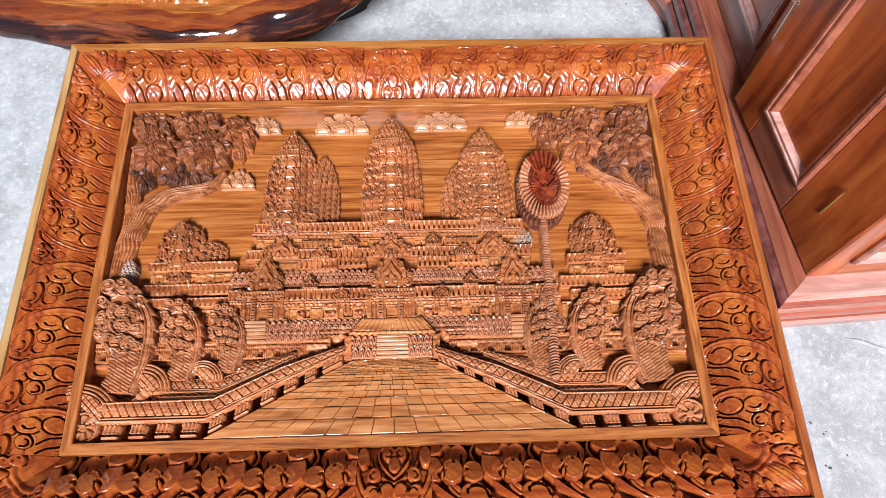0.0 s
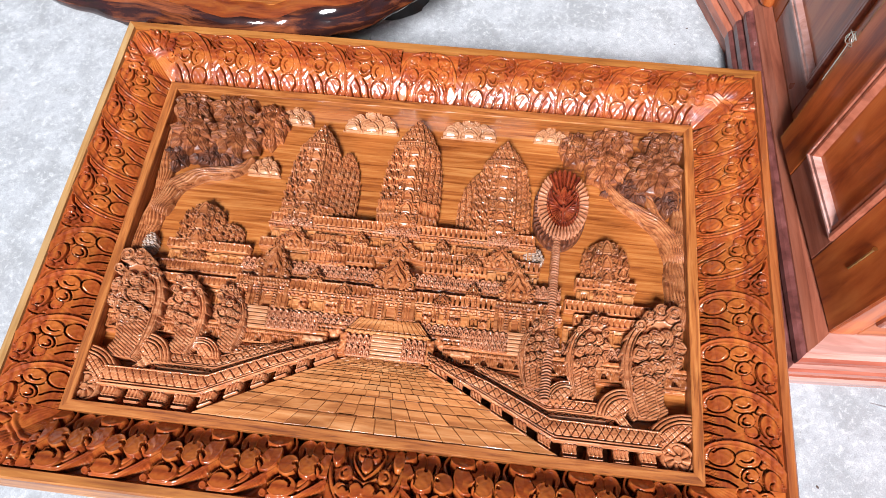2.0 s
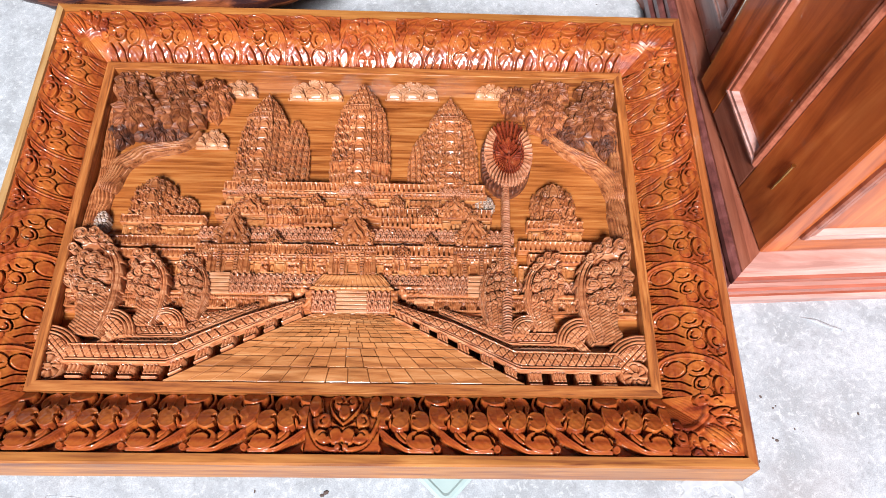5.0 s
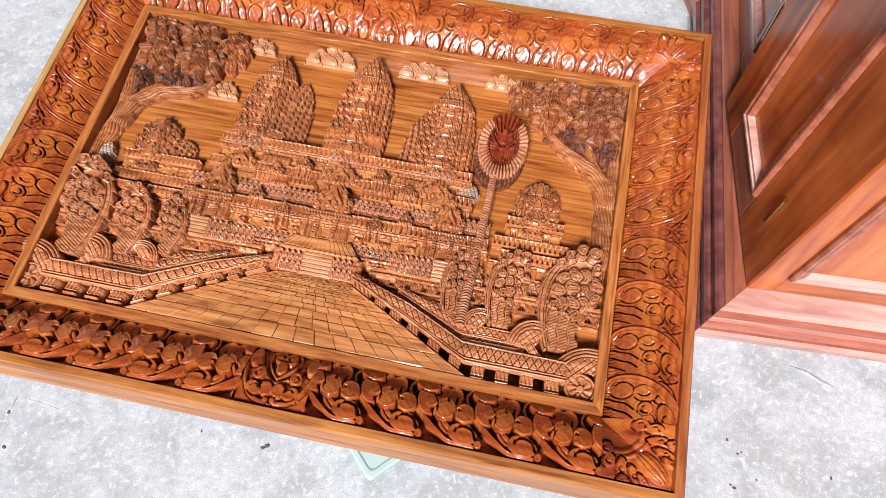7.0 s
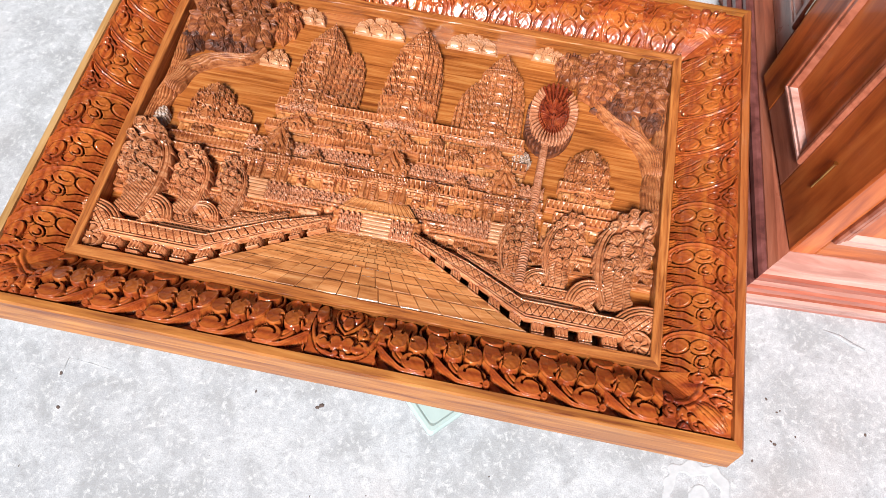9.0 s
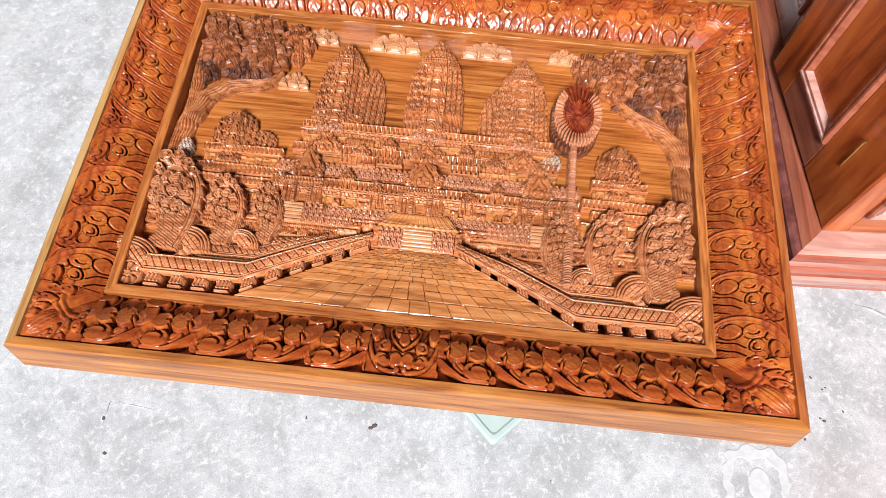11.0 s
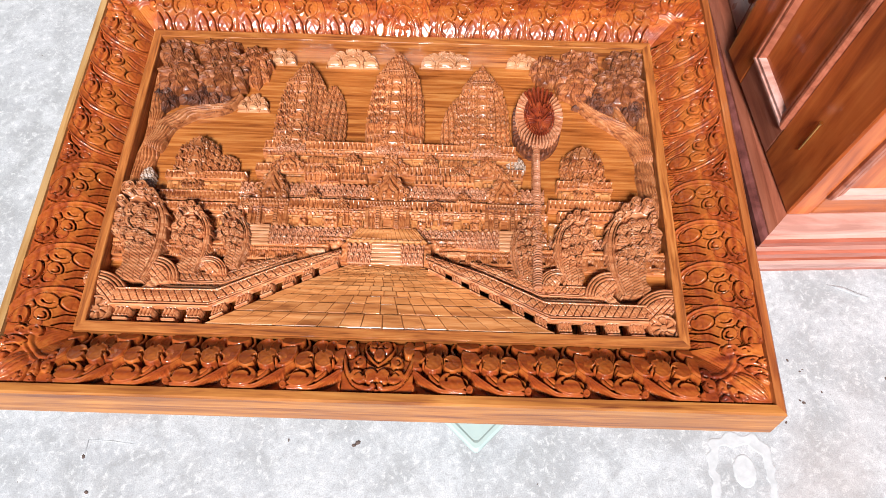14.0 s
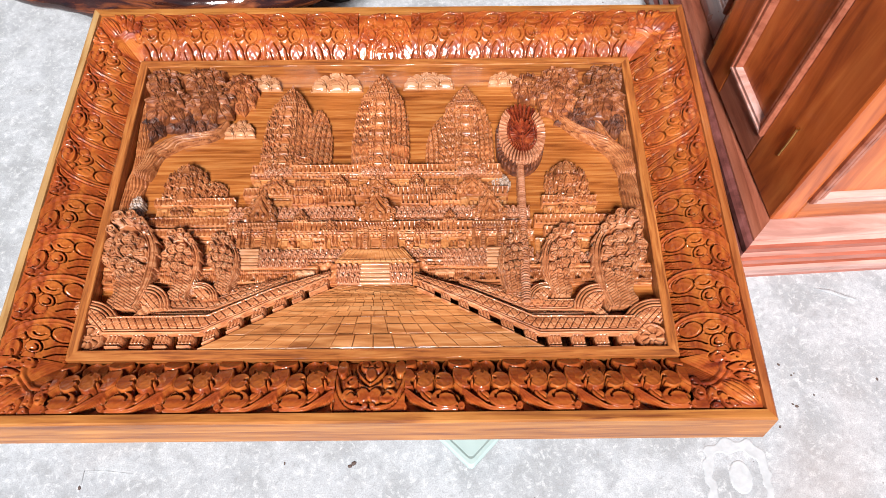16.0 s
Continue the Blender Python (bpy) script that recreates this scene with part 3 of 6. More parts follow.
def flower(S, W):
    """The middle of the long borders: a heart-shaped bud between two mirrored curls."""
    H = np.full_like(S, 0.002)
    A = np.abs(S)
    for pts, w, h in ((curve([(0.0, 0.050), (0.014, 0.064), (0.027, 0.083), (0.028, 0.102), (0.015, 0.110)]), 0.0026, 0.009),
                      (curve([(0.002, 0.006), (0.022, 0.007), (0.044, 0.018), (0.060, 0.045), (0.066, 0.070)]), 0.0045, 0.010),
                      (curve([(0.0, 0.042), (0.02, 0.052), (0.040, 0.075), (0.048, 0.105)]), 0.0028, 0.009)):
        H = band(H, A, W, pts, w, h, 0.2)
    for cx, cy, rx, ry, a, h in ((0.010, 0.094, 0.0125, 0.0130, 0, 0.012), (0.0, 0.073, 0.011, 0.014, 0, 0.012), (0.012, 0.028, 0.013, 0.014, 0.3, 0.013),
                                 (0.036, 0.027, 0.016, 0.011, 0.6, 0.013), (0.036, 0.056, 0.012, 0.014, 0.5, 0.012), (0.057, 0.088, 0.012, 0.019, 0, 0.012),
                                 (0.007, 0.010, 0.006, 0.006, 0, 0.012)):
        H = cut_round(H, A, W, cx, cy, rx, ry, a, 40, 290, w=0.0018)
        H = np.maximum(H, plate(A, W, cx, cy, rx, ry, a, h))
    for pts, w in ((arc(0.012, 0.094, 0.007, 120, 300), 0.0022), (arc(0.034, 0.026, 0.008, 160, 20), 0.0022), (arc(0.036, 0.055, 0.006, 90, -80), 0.0022)):
        H = groove(H, A, W, pts, w, 0.010)
    return np.clip(H, -0.012, None) + ripple(S, W, 0.00012)


def border_mesh(name, s0, s1, fn, res=0.0016):
    S, W = np.meshgrid(np.linspace(s0, s1, int((s1 - s0) / res) + 1), np.linspace(0, BW, int(BW / res) + 1), indexing="ij")
    H = fn(S, W)
    P = lay(S, W, H + 0.12 * (H - blur(H, 4)))
    P[:, 0, 2] = 0.272
    P[:, -1, 2] -= 0.012
    me = grid_mesh(name, P)
    me.materials.append(BORDER)
    return me


unit_mesh = border_mesh("scroll", 0, PITCH, scroll_round, 0.0010)
deep_mesh = border_mesh("deep_scroll", 0, PITCH, scroll, 0.0010)
bud_mesh = border_mesh("bud", -0.067, 0.067, flower)
# side: start corner, direction, inward normal; the rim line lies 0.019 inside the panel's edge
SIDES = (("lower_border", Vector((X0, 0.019)), Vector((1, 0)), Vector((0, 1)), X1 - X0, 5, True),
         ("upper_border", Vector((X0, 1.036)), Vector((1, 0)), Vector((0, -1)), X1 - X0, 5, True),
         ("left_border", Vector((-0.731, Y0)), Vector((0, 1)), Vector((1, 0)), Y1 - Y0, 4, False),
         ("right_border", Vector((0.731, Y0)), Vector((0, 1)), Vector((-1, 0)), Y1 - Y0, 4, False))
for name, start, d, n, length, half, bud in SIDES:
    bm = bmesh.new()
    ends = (start + n * 0.002, start + d * length + n * 0.002, start + d * length + n * 0.112, start + n * 0.112)
    lo = [bm.verts.new((p.x, p.y, 0.184)) for p in ends]
    hi = [bm.verts.new((p.x, p.y, z)) for p, z in zip(ends, (0.248, 0.248, 0.188, 0.188))]
    for k in range(4):
        face(bm, (lo[k], lo[(k + 1) % 4], hi[(k + 1) % 4], hi[k]))
    face(bm, hi)
    face(bm, lo[::-1])
    board = part("border", bm, BORDER, panel, "deep red-brown border of scrolled leaves")
    gap = 0.134 if bud else 0.0
    step = (length - gap) / (2 * half)
    middle = start + d * (length / 2)
    for k in range(2 * half):
        flip = k < half
        # left half runs towards the start, right half mirrored
        o = start + d * (step * k) if flip else start + d * (length - step * (2 * half - 1 - k))
        e = d if flip else -d
        m = Matrix(((e.x * step / PITCH, n.x, 0, o.x), (e.y * step / PITCH, n.y, 0, o.y), (0, 0, 1, 0), (0, 0, 0, 1)))
        piece("scroll_leaf", deep_mesh if name == "lower_border" else unit_mesh, m, board)
    if bud:
        m = Matrix(((d.x, n.x, 0, middle.x), (d.y, n.y, 0, middle.y), (0, 0, 1, 0), (0, 0, 0, 1)))
        piece("centre_bud", bud_mesh, m, board)


def corner_leaf(A, B):
    """Corner palmette: a ribbed bud on the mitre, a collar, and curled leaves to both sides. A, B run from the strip's corner outwards."""
    U, V = (A + B) / math.sqrt(2), np.abs(A - B) / math.sqrt(2)
    H = np.full_like(A, 0.007)
    for k in range(5):
        t = 0.006 + 0.009 * k
        H = ridge(H, U, V, curve([(0.0, 0.004 + t * 0.2), (0.04, t * 0.55), (0.066, t * 0.35)]), 0.003, 0.008)
    H = ridge(H, U, V, curve([(0.070, 0.0), (0.068, 0.016), (0.060, 0.028)]), 0.006, 0.013)
    H = ridge(H, U, V, curve([(0.080, 0.0), (0.078, 0.018), (0.068, 0.034)]), 0.005, 0.012)
    r = ell(U, V, 0.112, 0.0, 0.036, 0.017)
    bud = dome(r, 0.020, 0.4)
    bud = np.where(r < 1, bud - 0.004 * (np.abs(np.sin(V * 520 / (0.35 + np.clip(1 - ((U - 0.112) / 0.04) ** 2, 0, 1)))) < 0.3), bud)
    H = np.maximum(H, bud)
    for u, v, rx, ry, a in ((0.088, 0.040, 0.020, 0.010, 0.7), (0.108, 0.032, 0.020, 0.008, 0.35), (0.066, 0.048, 0.014, 0.010, 1.0), (0.126, 0.028, 0.018, 0.006, 0.2), (0.048, 0.036, 0.013, 0.011, 0.9), (0.104, 0.054, 0.012, 0.009, 0.6)):
        H = cut_round(H, U, V, u, v, rx, ry, a, 10, 230)
        H = np.maximum(H, plate(U, V, u, v, rx, ry, a, 0.012))
        H = groove(H, U, V, arc(u, v, ry * 0.5, 30, 200), 0.0022, 0.009)
    return np.clip(H, -0.006, None) + ripple(A, B, 0.00015)


for cx, cy, sx, sy in ((X0, Y0, -1, -1), (X1, Y0, 1, -1), (X0, Y1, -1, 1), (X1, Y1, 1, 1)):
    wx = 0.731 - abs(cx)
    wy = Y0 - 0.019 if sy < 0 else 1.036 - Y1
    A, B = np.meshgrid(np.linspace(0, wx, 80), np.linspace(0, wy, 80), indexing="ij")
    H = corner_leaf(A * 0.112 / wx, B * 0.112 / wy)
    H = H + 0.2 * (H - blur(H, 4))
    Wd = BW * (1 - np.maximum(A / wx, B / wy))
    Z = fall(Wd) + H * 0.9
    Z[-1], Z[:, -1] = 0.272, 0.272
    me = grid_mesh("corner_palmette", np.stack([cx + sx * A, cy + sy * B, Z], -1))
    me.materials.append(BORDER)
    tagged(hold(new("corner_palmette", me), panel), label="carved leaf bud on the frame's corner")

# ---- the relief: sky, trees ----
def leaf_clump(cx, cy, rx, ry, seed):
    """An umbrella of large drooping pointed leaves in four tiers, every leaf with a midrib, side veins and a tip that stands clear of the tier below."""
    rnd = random.Random(seed)
    ax, ay = cx, cy + 0.30 * ry
    items = []
    for rho, num in ((1.03, 10), (0.74, 8), (0.46, 6), (0.16, 3)):
        turn = rnd.uniform(0, 1)
        for k in range(num):
            a = (k + turn + rnd.uniform(-0.22, 0.22)) * 2 * math.pi / num
            c, q = math.cos(a), math.sin(a)
            A, B, C = (c / rx) ** 2 + (q / ry) ** 2, (ay - cy) * q / ry ** 2, ((ay - cy) / ry) ** 2 - 1
            D = (-B + math.sqrt(B * B - A * C)) / A
            tip = max(rho * D * rnd.uniform(0.92, 1.08), 0.010)
            items.append((a, tip - rnd.uniform(0.028, 0.034), tip, rnd.uniform(0.0130, 0.0160), rnd.uniform(-0.002, 0.002)))
    def fn(X, Y):
        r = ell(X, Y, cx, cy, rx, ry)
        base = 0.006 + 0.036 * np.sqrt(np.clip(1 - (r * 0.88) ** 2, 0, 1))
        H = np.where(r < 0.86, base - 0.012, -1.0)
        for a, r0, r1, w, up in items:
            c, q = math.cos(a), math.sin(a)
            x, v = (X - ax) * c + (Y - ay) * q, -(X - ax) * q + (Y - ay) * c
            u = (x - r0) / (r1 - r0)
            wid = w * np.clip(1 - np.clip(u, 0, 1) ** 2.2, 0, 1) * (0.50 + 0.50 * np.clip(u * 2.2, 0, 1))
            k = np.abs(v) / np.maximum(wid, 1e-4)
            ribs = np.abs(np.sin(v / np.maximum(wid, 1e-4) * 9.4)) < 0.50
            body = base - 0.006 + up + 0.0095 * np.clip(u, 0, 1) - 0.0045 * k ** 2 - 0.0085 * ribs * (k > 0.08) * (k < 0.90) * (u > 0.15)
            # a shadowed gap round every leaf, then the leaf
            ug = (x - r0) / (r1 + 0.0030 - r0)
            wg = 1.16 * w * np.clip(1 - np.clip(ug, 0, 1) ** 2.2, 0, 1) * (0.50 + 0.50 * np.clip(ug * 2.2, 0, 1))
            H = np.where((ug > 0) & (ug < 1) & (np.abs(v) < wg) & (H > 0), np.minimum(H, base - 0.024), H)
            H = np.where((u > 0) & (u < 1) & (k < 1), body, H)
        return H
    return fn


def bough(pts, r0, r1, h, fine=1.0):
    """A limb with wavy bark ridges running along it, and a few knots."""
    def fn(X, Y):
        a, c, total = beside(X, Y, pts)
        d, t = along(X, Y, pts)
        r = r0 + (r1 - r0) * t
        k = d / r
        wave = c * 520 * fine + 1.6 * np.sin(a * 38 + 1.5 * c / r) + 0.9 * np.sin(a * 97 + c * 60)
        lines = np.abs(np.sin(wave))
        gap = np.sin(a * 61 + 3 * np.floor(wave / math.pi)) > -0.75
        return np.where(k < 1, 0.003 + h * np.sqrt(np.clip(1 - k * k, 0, 1)) + 0.0015 * lines - 0.0110 * (lines < 0.36) * gap, -1)
    return fn


def span(pts, r):
    xs, ys = [p[0] for p in pts], [p[1] for p in pts]
    return min(xs) - r, max(xs) + r, min(ys) - r, max(ys) + r


def tree(trunk, branches, crown, label):
    body = patch("tree", *span(trunk[0], max(trunk[1:3])), bough(*trunk), BARK, panel, label)
    for b in branches:
        patch("branch", *span(b[0], max(b[1:3])), bough(*b), BARK, body)
    for k, (x, y, rx, ry) in enumerate(crown):
        x0, x1, y0, y1 = max(X0 + SW, x - rx * 1.1), min(X1 - SW, x + rx * 1.1), y - ry * 1.1, min(Y1 - SW + 0.002, y + ry * 1.1)
        # the two lowest clumps carry the crown's shade in their colour
        patch("leaf_clump", x0, x1, y0, y1, leaf_clump(x, y, rx, ry, 40 + k), LEAF if k > 1 else SHADE, body, "clump of dark pointed leaves" if k > 1 else "undergrowth below the crown, shade put into its colour", base=BOARD_Z + 0.0035 * (k - 3) if k > 1 else BOARD_Z - 0.012, res=0.0009, carve=0.6)


tree((curve([(-0.585, 0.47), (-0.580, 0.55), (-0.572, 0.62), (-0.582, 0.70), (-0.590, 0.80)]), 0.030, 0.012, 0.016),
     [(curve([(-0.566, 0.60), (-0.545, 0.655), (-0.49, 0.69), (-0.42, 0.705), (-0.385, 0.735)]), 0.026, 0.008, 0.022)],
     [(-0.470, 0.742, 0.075, 0.036), (-0.562, 0.742, 0.036, 0.050), (-0.366, 0.830, 0.046, 0.062), (-0.560, 0.862, 0.054, 0.044), (-0.458, 0.866, 0.060, 0.044), (-0.532, 0.786, 0.066, 0.052), (-0.428, 0.788, 0.064, 0.056)],
     "spreading tree with leafy crown carved beside the inner strip")
tree((curve([(0.575, 0.465), (0.566, 0.55), (0.570, 0.62), (0.576, 0.70), (0.582, 0.80)]), 0.028, 0.012, 0.016),
     [(curve([(0.566, 0.600), (0.548, 0.645), (0.505, 0.685), (0.455, 0.715), (0.405, 0.765)]), 0.027, 0.008, 0.022),
      (curve([(0.560, 0.650), (0.530, 0.690), (0.510, 0.740)]), 0.012, 0.008, 0.014)],
     [(0.470, 0.750, 0.062, 0.040), (0.552, 0.730, 0.036, 0.040), (0.352, 0.838, 0.046, 0.046), (0.432, 0.868, 0.052, 0.040), (0.546, 0.866, 0.056, 0.042), (0.416, 0.796, 0.054, 0.052), (0.522, 0.786, 0.064, 0.060)],
     "spreading tree with leafy crown carved beside the inner strip")


def cloud(x0, x1, y0, y1):
    """A heap of overlapping rounded scales on a flared foot."""
    cx, w, h = (x0 + x1) / 2, (x1 - x0) / 2, y1 - y0
    rnd = random.Random(int(x0 * 1000) + 7)
    balls = []
    for row, (num, wide) in enumerate(((3, 0.66), (4, 0.66), (3, 0.46), (2, 0.24))):
        for k in range(num):
            f = (k - (num - 1) / 2) / max(1, (num - 1) / 2)
            big = 1.25 if row == 0 else 0.95
            balls.append((cx + f * w * wide + rnd.uniform(-0.02, 0.02) * w, y0 + h * (0.12 + 0.225 * row + rnd.uniform(-0.02, 0.02)), w * 0.215 * big, h * 0.225 * big, row))
    def fn(X, Y):
        v = np.clip((Y - y0) / h, 0, 1)
        H = np.where((v > 0) & (v < 0.22) & (np.abs(X - cx) < w * (1 - 1.5 * v)), 0.008, -1.0)
        for x, y, rx, ry, row in balls[::-1]:
            top = np.where(Y > y, (Y - y) / ry, (Y - y) / (ry * 0.9))
            r = np.hypot((X - x) / rx * (1 + 0.22 * np.clip(top, 0, 1)), top)
            lump = 0.0075 + 0.0018 * (3 - row) + 0.0065 * np.sqrt(np.clip(1 - r * r, 0, 1)) - 0.002 * (np.abs(r - 0.62) < 0.06)
            on = (r < 1) & (Y > y0 + 0.12 * h * (row == 0))
            H = np.where((r < 1.17) & (r >= 1) & (H > 0.003), 0.0025, H)
            H = np.where(on, lump, H)
        return H
    patch("cloud", x0 - 0.004, x1 + 0.004, y0 - 0.004, y1 + 0.006, fn, CLOUD, panel, "pale cloud of rounded scales", res=0.0009)


for c in ((-0.356, -0.265, 0.848, 0.895), (-0.196, -0.061, 0.843, 0.905), (0.036, 0.169, 0.849, 0.905), (0.249, 0.33, 0.857, 0.902), (-0.394, -0.314, 0.702, 0.752)):
    cloud(*c)


# ---- towers ----
BUD = ([0, 0.28, 0.46, 0.58, 0.71, 0.78, 0.86, 0.93, 0.97, 1.0], [1.0, 0.99, 0.95, 0.89, 0.77, 0.66, 0.50, 0.31, 0.16, 0.05])
MELON = ([0, 0.55, 0.78, 0.90, 0.97, 1.0], [1.0, 1.0, 0.88, 0.66, 0.40, 0.25])


def tower(cx, y0, y1, w, label, facet=0.34, rows=9, cell=0.0150, depth=0.034, cap=True, lean=0.0, name="tower", outline=BUD, column=True, legs=0.0, side=1):
    """Lotus-bud tower: rows of flame-shaped antefixes that overlap, a column of nested niches up its middle, a turned flank of curled knobs, a beaded band and a cap of petals."""
    top = y0 + (y1 - y0) * (0.715 if cap else 0.93)
    rh = (top - y0) / rows

    def flame(fx, fy, wide, s):
        """One antefix in its cell: an ogee leaf with a raised edge and a scooped heart."""
        a = np.abs(fx)
        arch = wide * np.clip(1 - fy ** 1.7, 0, 1) ** 0.75
        e = arch - a
        H = np.where(e > 0, 0.0062 - 0.0030 * fy, -0.0060)
        H = np.where((e > 0.10) & (fy < 0.72), H - 0.0042, H)
        H = np.where((a < 0.10) & (fy < 0.52), H + 0.0034, H)
        return H + 0.0012 * s * (e > 0)

    def fn(X, Y):
        t = (Y - y0) / (y1 - y0)
        hw = w * np.interp(t, *outline)
        xx = (X - cx - lean * t) * side
        u = xx / np.maximum(hw, 1e-4)
        q = np.clip((Y - y0) / rh, 0, None)
        row = np.floor(q)
        fy = q - row
        edge = 1 + 0.035 * np.cos(fy * 2 * math.pi) * (t < 0.72)
        on = (np.abs(u) < edge) & (t > 0) & (t < 1)
        ut = 1 - 2 * facet
        turn = np.clip((u - ut) / (1 - ut), 0, 1)
        H = depth * (0.40 + 0.60 * np.sqrt(np.clip(1 - 0.80 * np.minimum(u, ut) ** 2, 0, 1))) * (1 - 0.50 * turn) * (0.78 + 0.22 * np.sqrt(np.clip(1 - t, 0, 1)))
        # front leaves, staggered row by row
        f = xx / cell + 0.5 * (row % 2) + 0.30 * fy
        col = np.floor(f)
        s = np.modf(np.abs(np.sin(col * 12.99 + row * 78.2) * 43758.5))[0]
        A = flame(f - col - 0.5, np.clip(fy * (0.9 + 0.25 * s), 0, 1), 0.47, s)
        # turned flank: curled knobs on stems
        g = (xx - ut * hw) / 0.0125
        q2 = q * 1.25 + 0.5 * (np.floor(g) % 2)
        gx, gy = g - np.floor(g) - 0.5, q2 - np.floor(q2) - 0.5
        rk = np.hypot(gx * 1.05, gy)
        knob = np.where(rk < 0.44, 0.0062 * np.sqrt(np.clip(1 - (rk / 0.46) ** 2, 0, 1)), -0.0055)
        knob = np.where((np.abs(np.hypot(gx - 0.06, gy + 0.05) - 0.20) < 0.055) & (gx > -0.16), knob - 0.0042, knob)
        A = np.where(u > ut, knob, A)
        H = H - 0.008 * (np.abs(xx - ut * hw) < 0.0012)
        if column:
            # middle column: nested ogee niches between paired curls
            cw = min(0.027, w * 0.44)
            c = (xx + 0.02 * w) / cw
            a = np.abs(c)
            qc = np.clip((Y - y0) / (rh * 1.45), 0, None)
            fc = qc - np.floor(qc)
            out, inn = 0.62 * np.clip(1 - fc ** 2.1, 0, 1) ** 0.7, 0.36 * np.clip(1 - (fc / 0.74) ** 2.2, 0, 1) ** 0.7
            big = np.where(a < out, 0.0105 - 0.002 * fc, 0.0035)
            big = np.where((a < out - 0.13) & (a > inn), 0.0015, big)
            big = np.where((a < inn) & (fc < 0.74), 0.0095, big)
            for px, py, rr in ((0.74, 0.30, 0.22), (0.56, 0.72, 0.18)):
                rc = np.hypot(a - px, (fc - py) * rh * 1.45 / cw)
                big = np.where(rc < rr, 0.0085, big)
                big = np.where((rc > rr) & (rc < rr + 0.09) & (a > out - 0.02), -0.004, big)
                big = np.where((np.abs(rc - rr * 0.45) < 0.055) & (a > px - 0.05), 0.0020, big)
            big = np.where(fc < 0.06, -0.003, big)
            A = np.where(a < 0.98, big, A)
        if legs:
            # pilasters and a slatted parapet at the tower's foot
            p = (xx / 0.0150) % 1.0
            foot = np.where(np.abs(p - 0.5) < 0.30, 0.0060 + 0.0015 * (np.abs(p - 0.5) < 0.08), -0.0050)
            pr = (xx / 0.0085) % 1.0
            foot = np.where(t < legs * 0.42, np.where(np.abs(pr - 0.5) < 0.28, 0.0070, -0.0050), foot)
            foot = np.where((np.abs(t - legs * 0.45) < 0.008) | (np.abs(t - legs) < 0.008), 0.0080, foot)
            A = np.where((t < legs) & (np.abs(xx) > (0.026 if column else 0)), foot, A)
        body = H + A
        if cap:
            beads = 0.0085 + 0.0028 * np.cos(X * 2 * math.pi / 0.0058) * (np.abs(Y - top - 0.0060) < 0.0028) - 0.0060 * (np.abs(np.abs(Y - top - 0.0060) - 0.0042) < 0.0011)
            body = np.where((Y > top) & (Y < top + 0.0130), H + beads, body)
            q3 = (Y - top - 0.0130) / 0.0135
            f3 = (X - cx) / 0.0105 + 0.5 * (np.floor(q3) % 2)
            body = np.where(Y >= top + 0.0130, H + flame(f3 - np.floor(f3) - 0.5, q3 - np.floor(q3), 0.49, 0.5) * 1.05, body)
        return np.where(on, np.maximum(body, 0.003), -1)
    core = patch(name, cx - w * 1.05 - 0.003, cx + w * 1.05 + 0.003, y0 - 0.002, y0 + 0.012, fn, CARVE, panel, label, res=0.0009, carve=1.0)
    edges = [y0 + rh * k for k in range(1, rows + 1)]
    lo = y0 + 0.010
    for k, y in enumerate(edges):
        patch("tier", cx - w * 1.05 - 0.003, cx + w * 1.05 + 0.003, lo, y + 0.0008, fn, CARVE, core, res=0.0009, carve=1.0)
        lo = y - 0.0008
    patch("crown", cx - w * 1.05 - 0.003, cx + w * 1.05 + 0.003, lo, y1 + 0.002, fn, CARVE, core, "beaded band and cap of petals" if cap else "", res=0.0009, carve=1.0)
    return core


tower(-0.165, 0.600, 0.782, 0.038, "rear tower half hidden beside its taller neighbour", facet=0.75, rows=9, depth=0.018, cap=False, column=False)
tower(0.142, 0.600, 0.762, 0.047, "rear tower half hidden beside its taller neighbour", facet=0.75, rows=8, depth=0.018, cap=False, column=False, side=-1)
tower(-0.232, 0.598, 0.840, 0.060, "lotus-bud temple tower with tiers of pointed antefixes", facet=0.32, rows=9, legs=0.12)
tower(-0.012, 0.596, 0.878, 0.067, "tallest lotus-bud temple tower with tiers of antefixes", facet=0.31, rows=10, legs=0.22)
tower(0.192, 0.598, 0.838, 0.064, "lotus-bud temple tower with tiers of pointed antefixes", facet=0.26, rows=9)


# ---- temple galleries ----
def rect(x0, x1, y0, y1, fn, name, label="", material=None, parent=None, res=0.0012):
    def g(X, Y):
        return np.where((X > x0) & (X < x1) & (Y > y0) & (Y < y1), fn(X, Y), -1)
    return patch(name, x0 - res, x1 + res, y0 - res, y1 + res, g, material or CARVE, parent or panel, label, res=res)


def roof(x0, x1, y0, y1, h, pitch=0.0108, parent=None):
    """A gallery roof of round ribs between two fillets."""
    def fn(X, Y):
        k = np.cos((X - x0) * 2 * math.pi / pitch)
        v = (Y - y0) / (y1 - y0)
        rib = h + 0.0030 * np.sqrt(np.clip(0.5 + 0.5 * k, 0, 1)) - 0.0150 * (k < -0.50) + 0.002 * (1 - v)
        edge = (v < 0.14) | (v > 0.88)
        return np.where(edge, h + 0.004 + ripple(X, Y, 0.0003), rib)
    return rect(x0, x1, y0, y1, fn, "gallery_roof", "ribbed gallery roof", parent=parent)


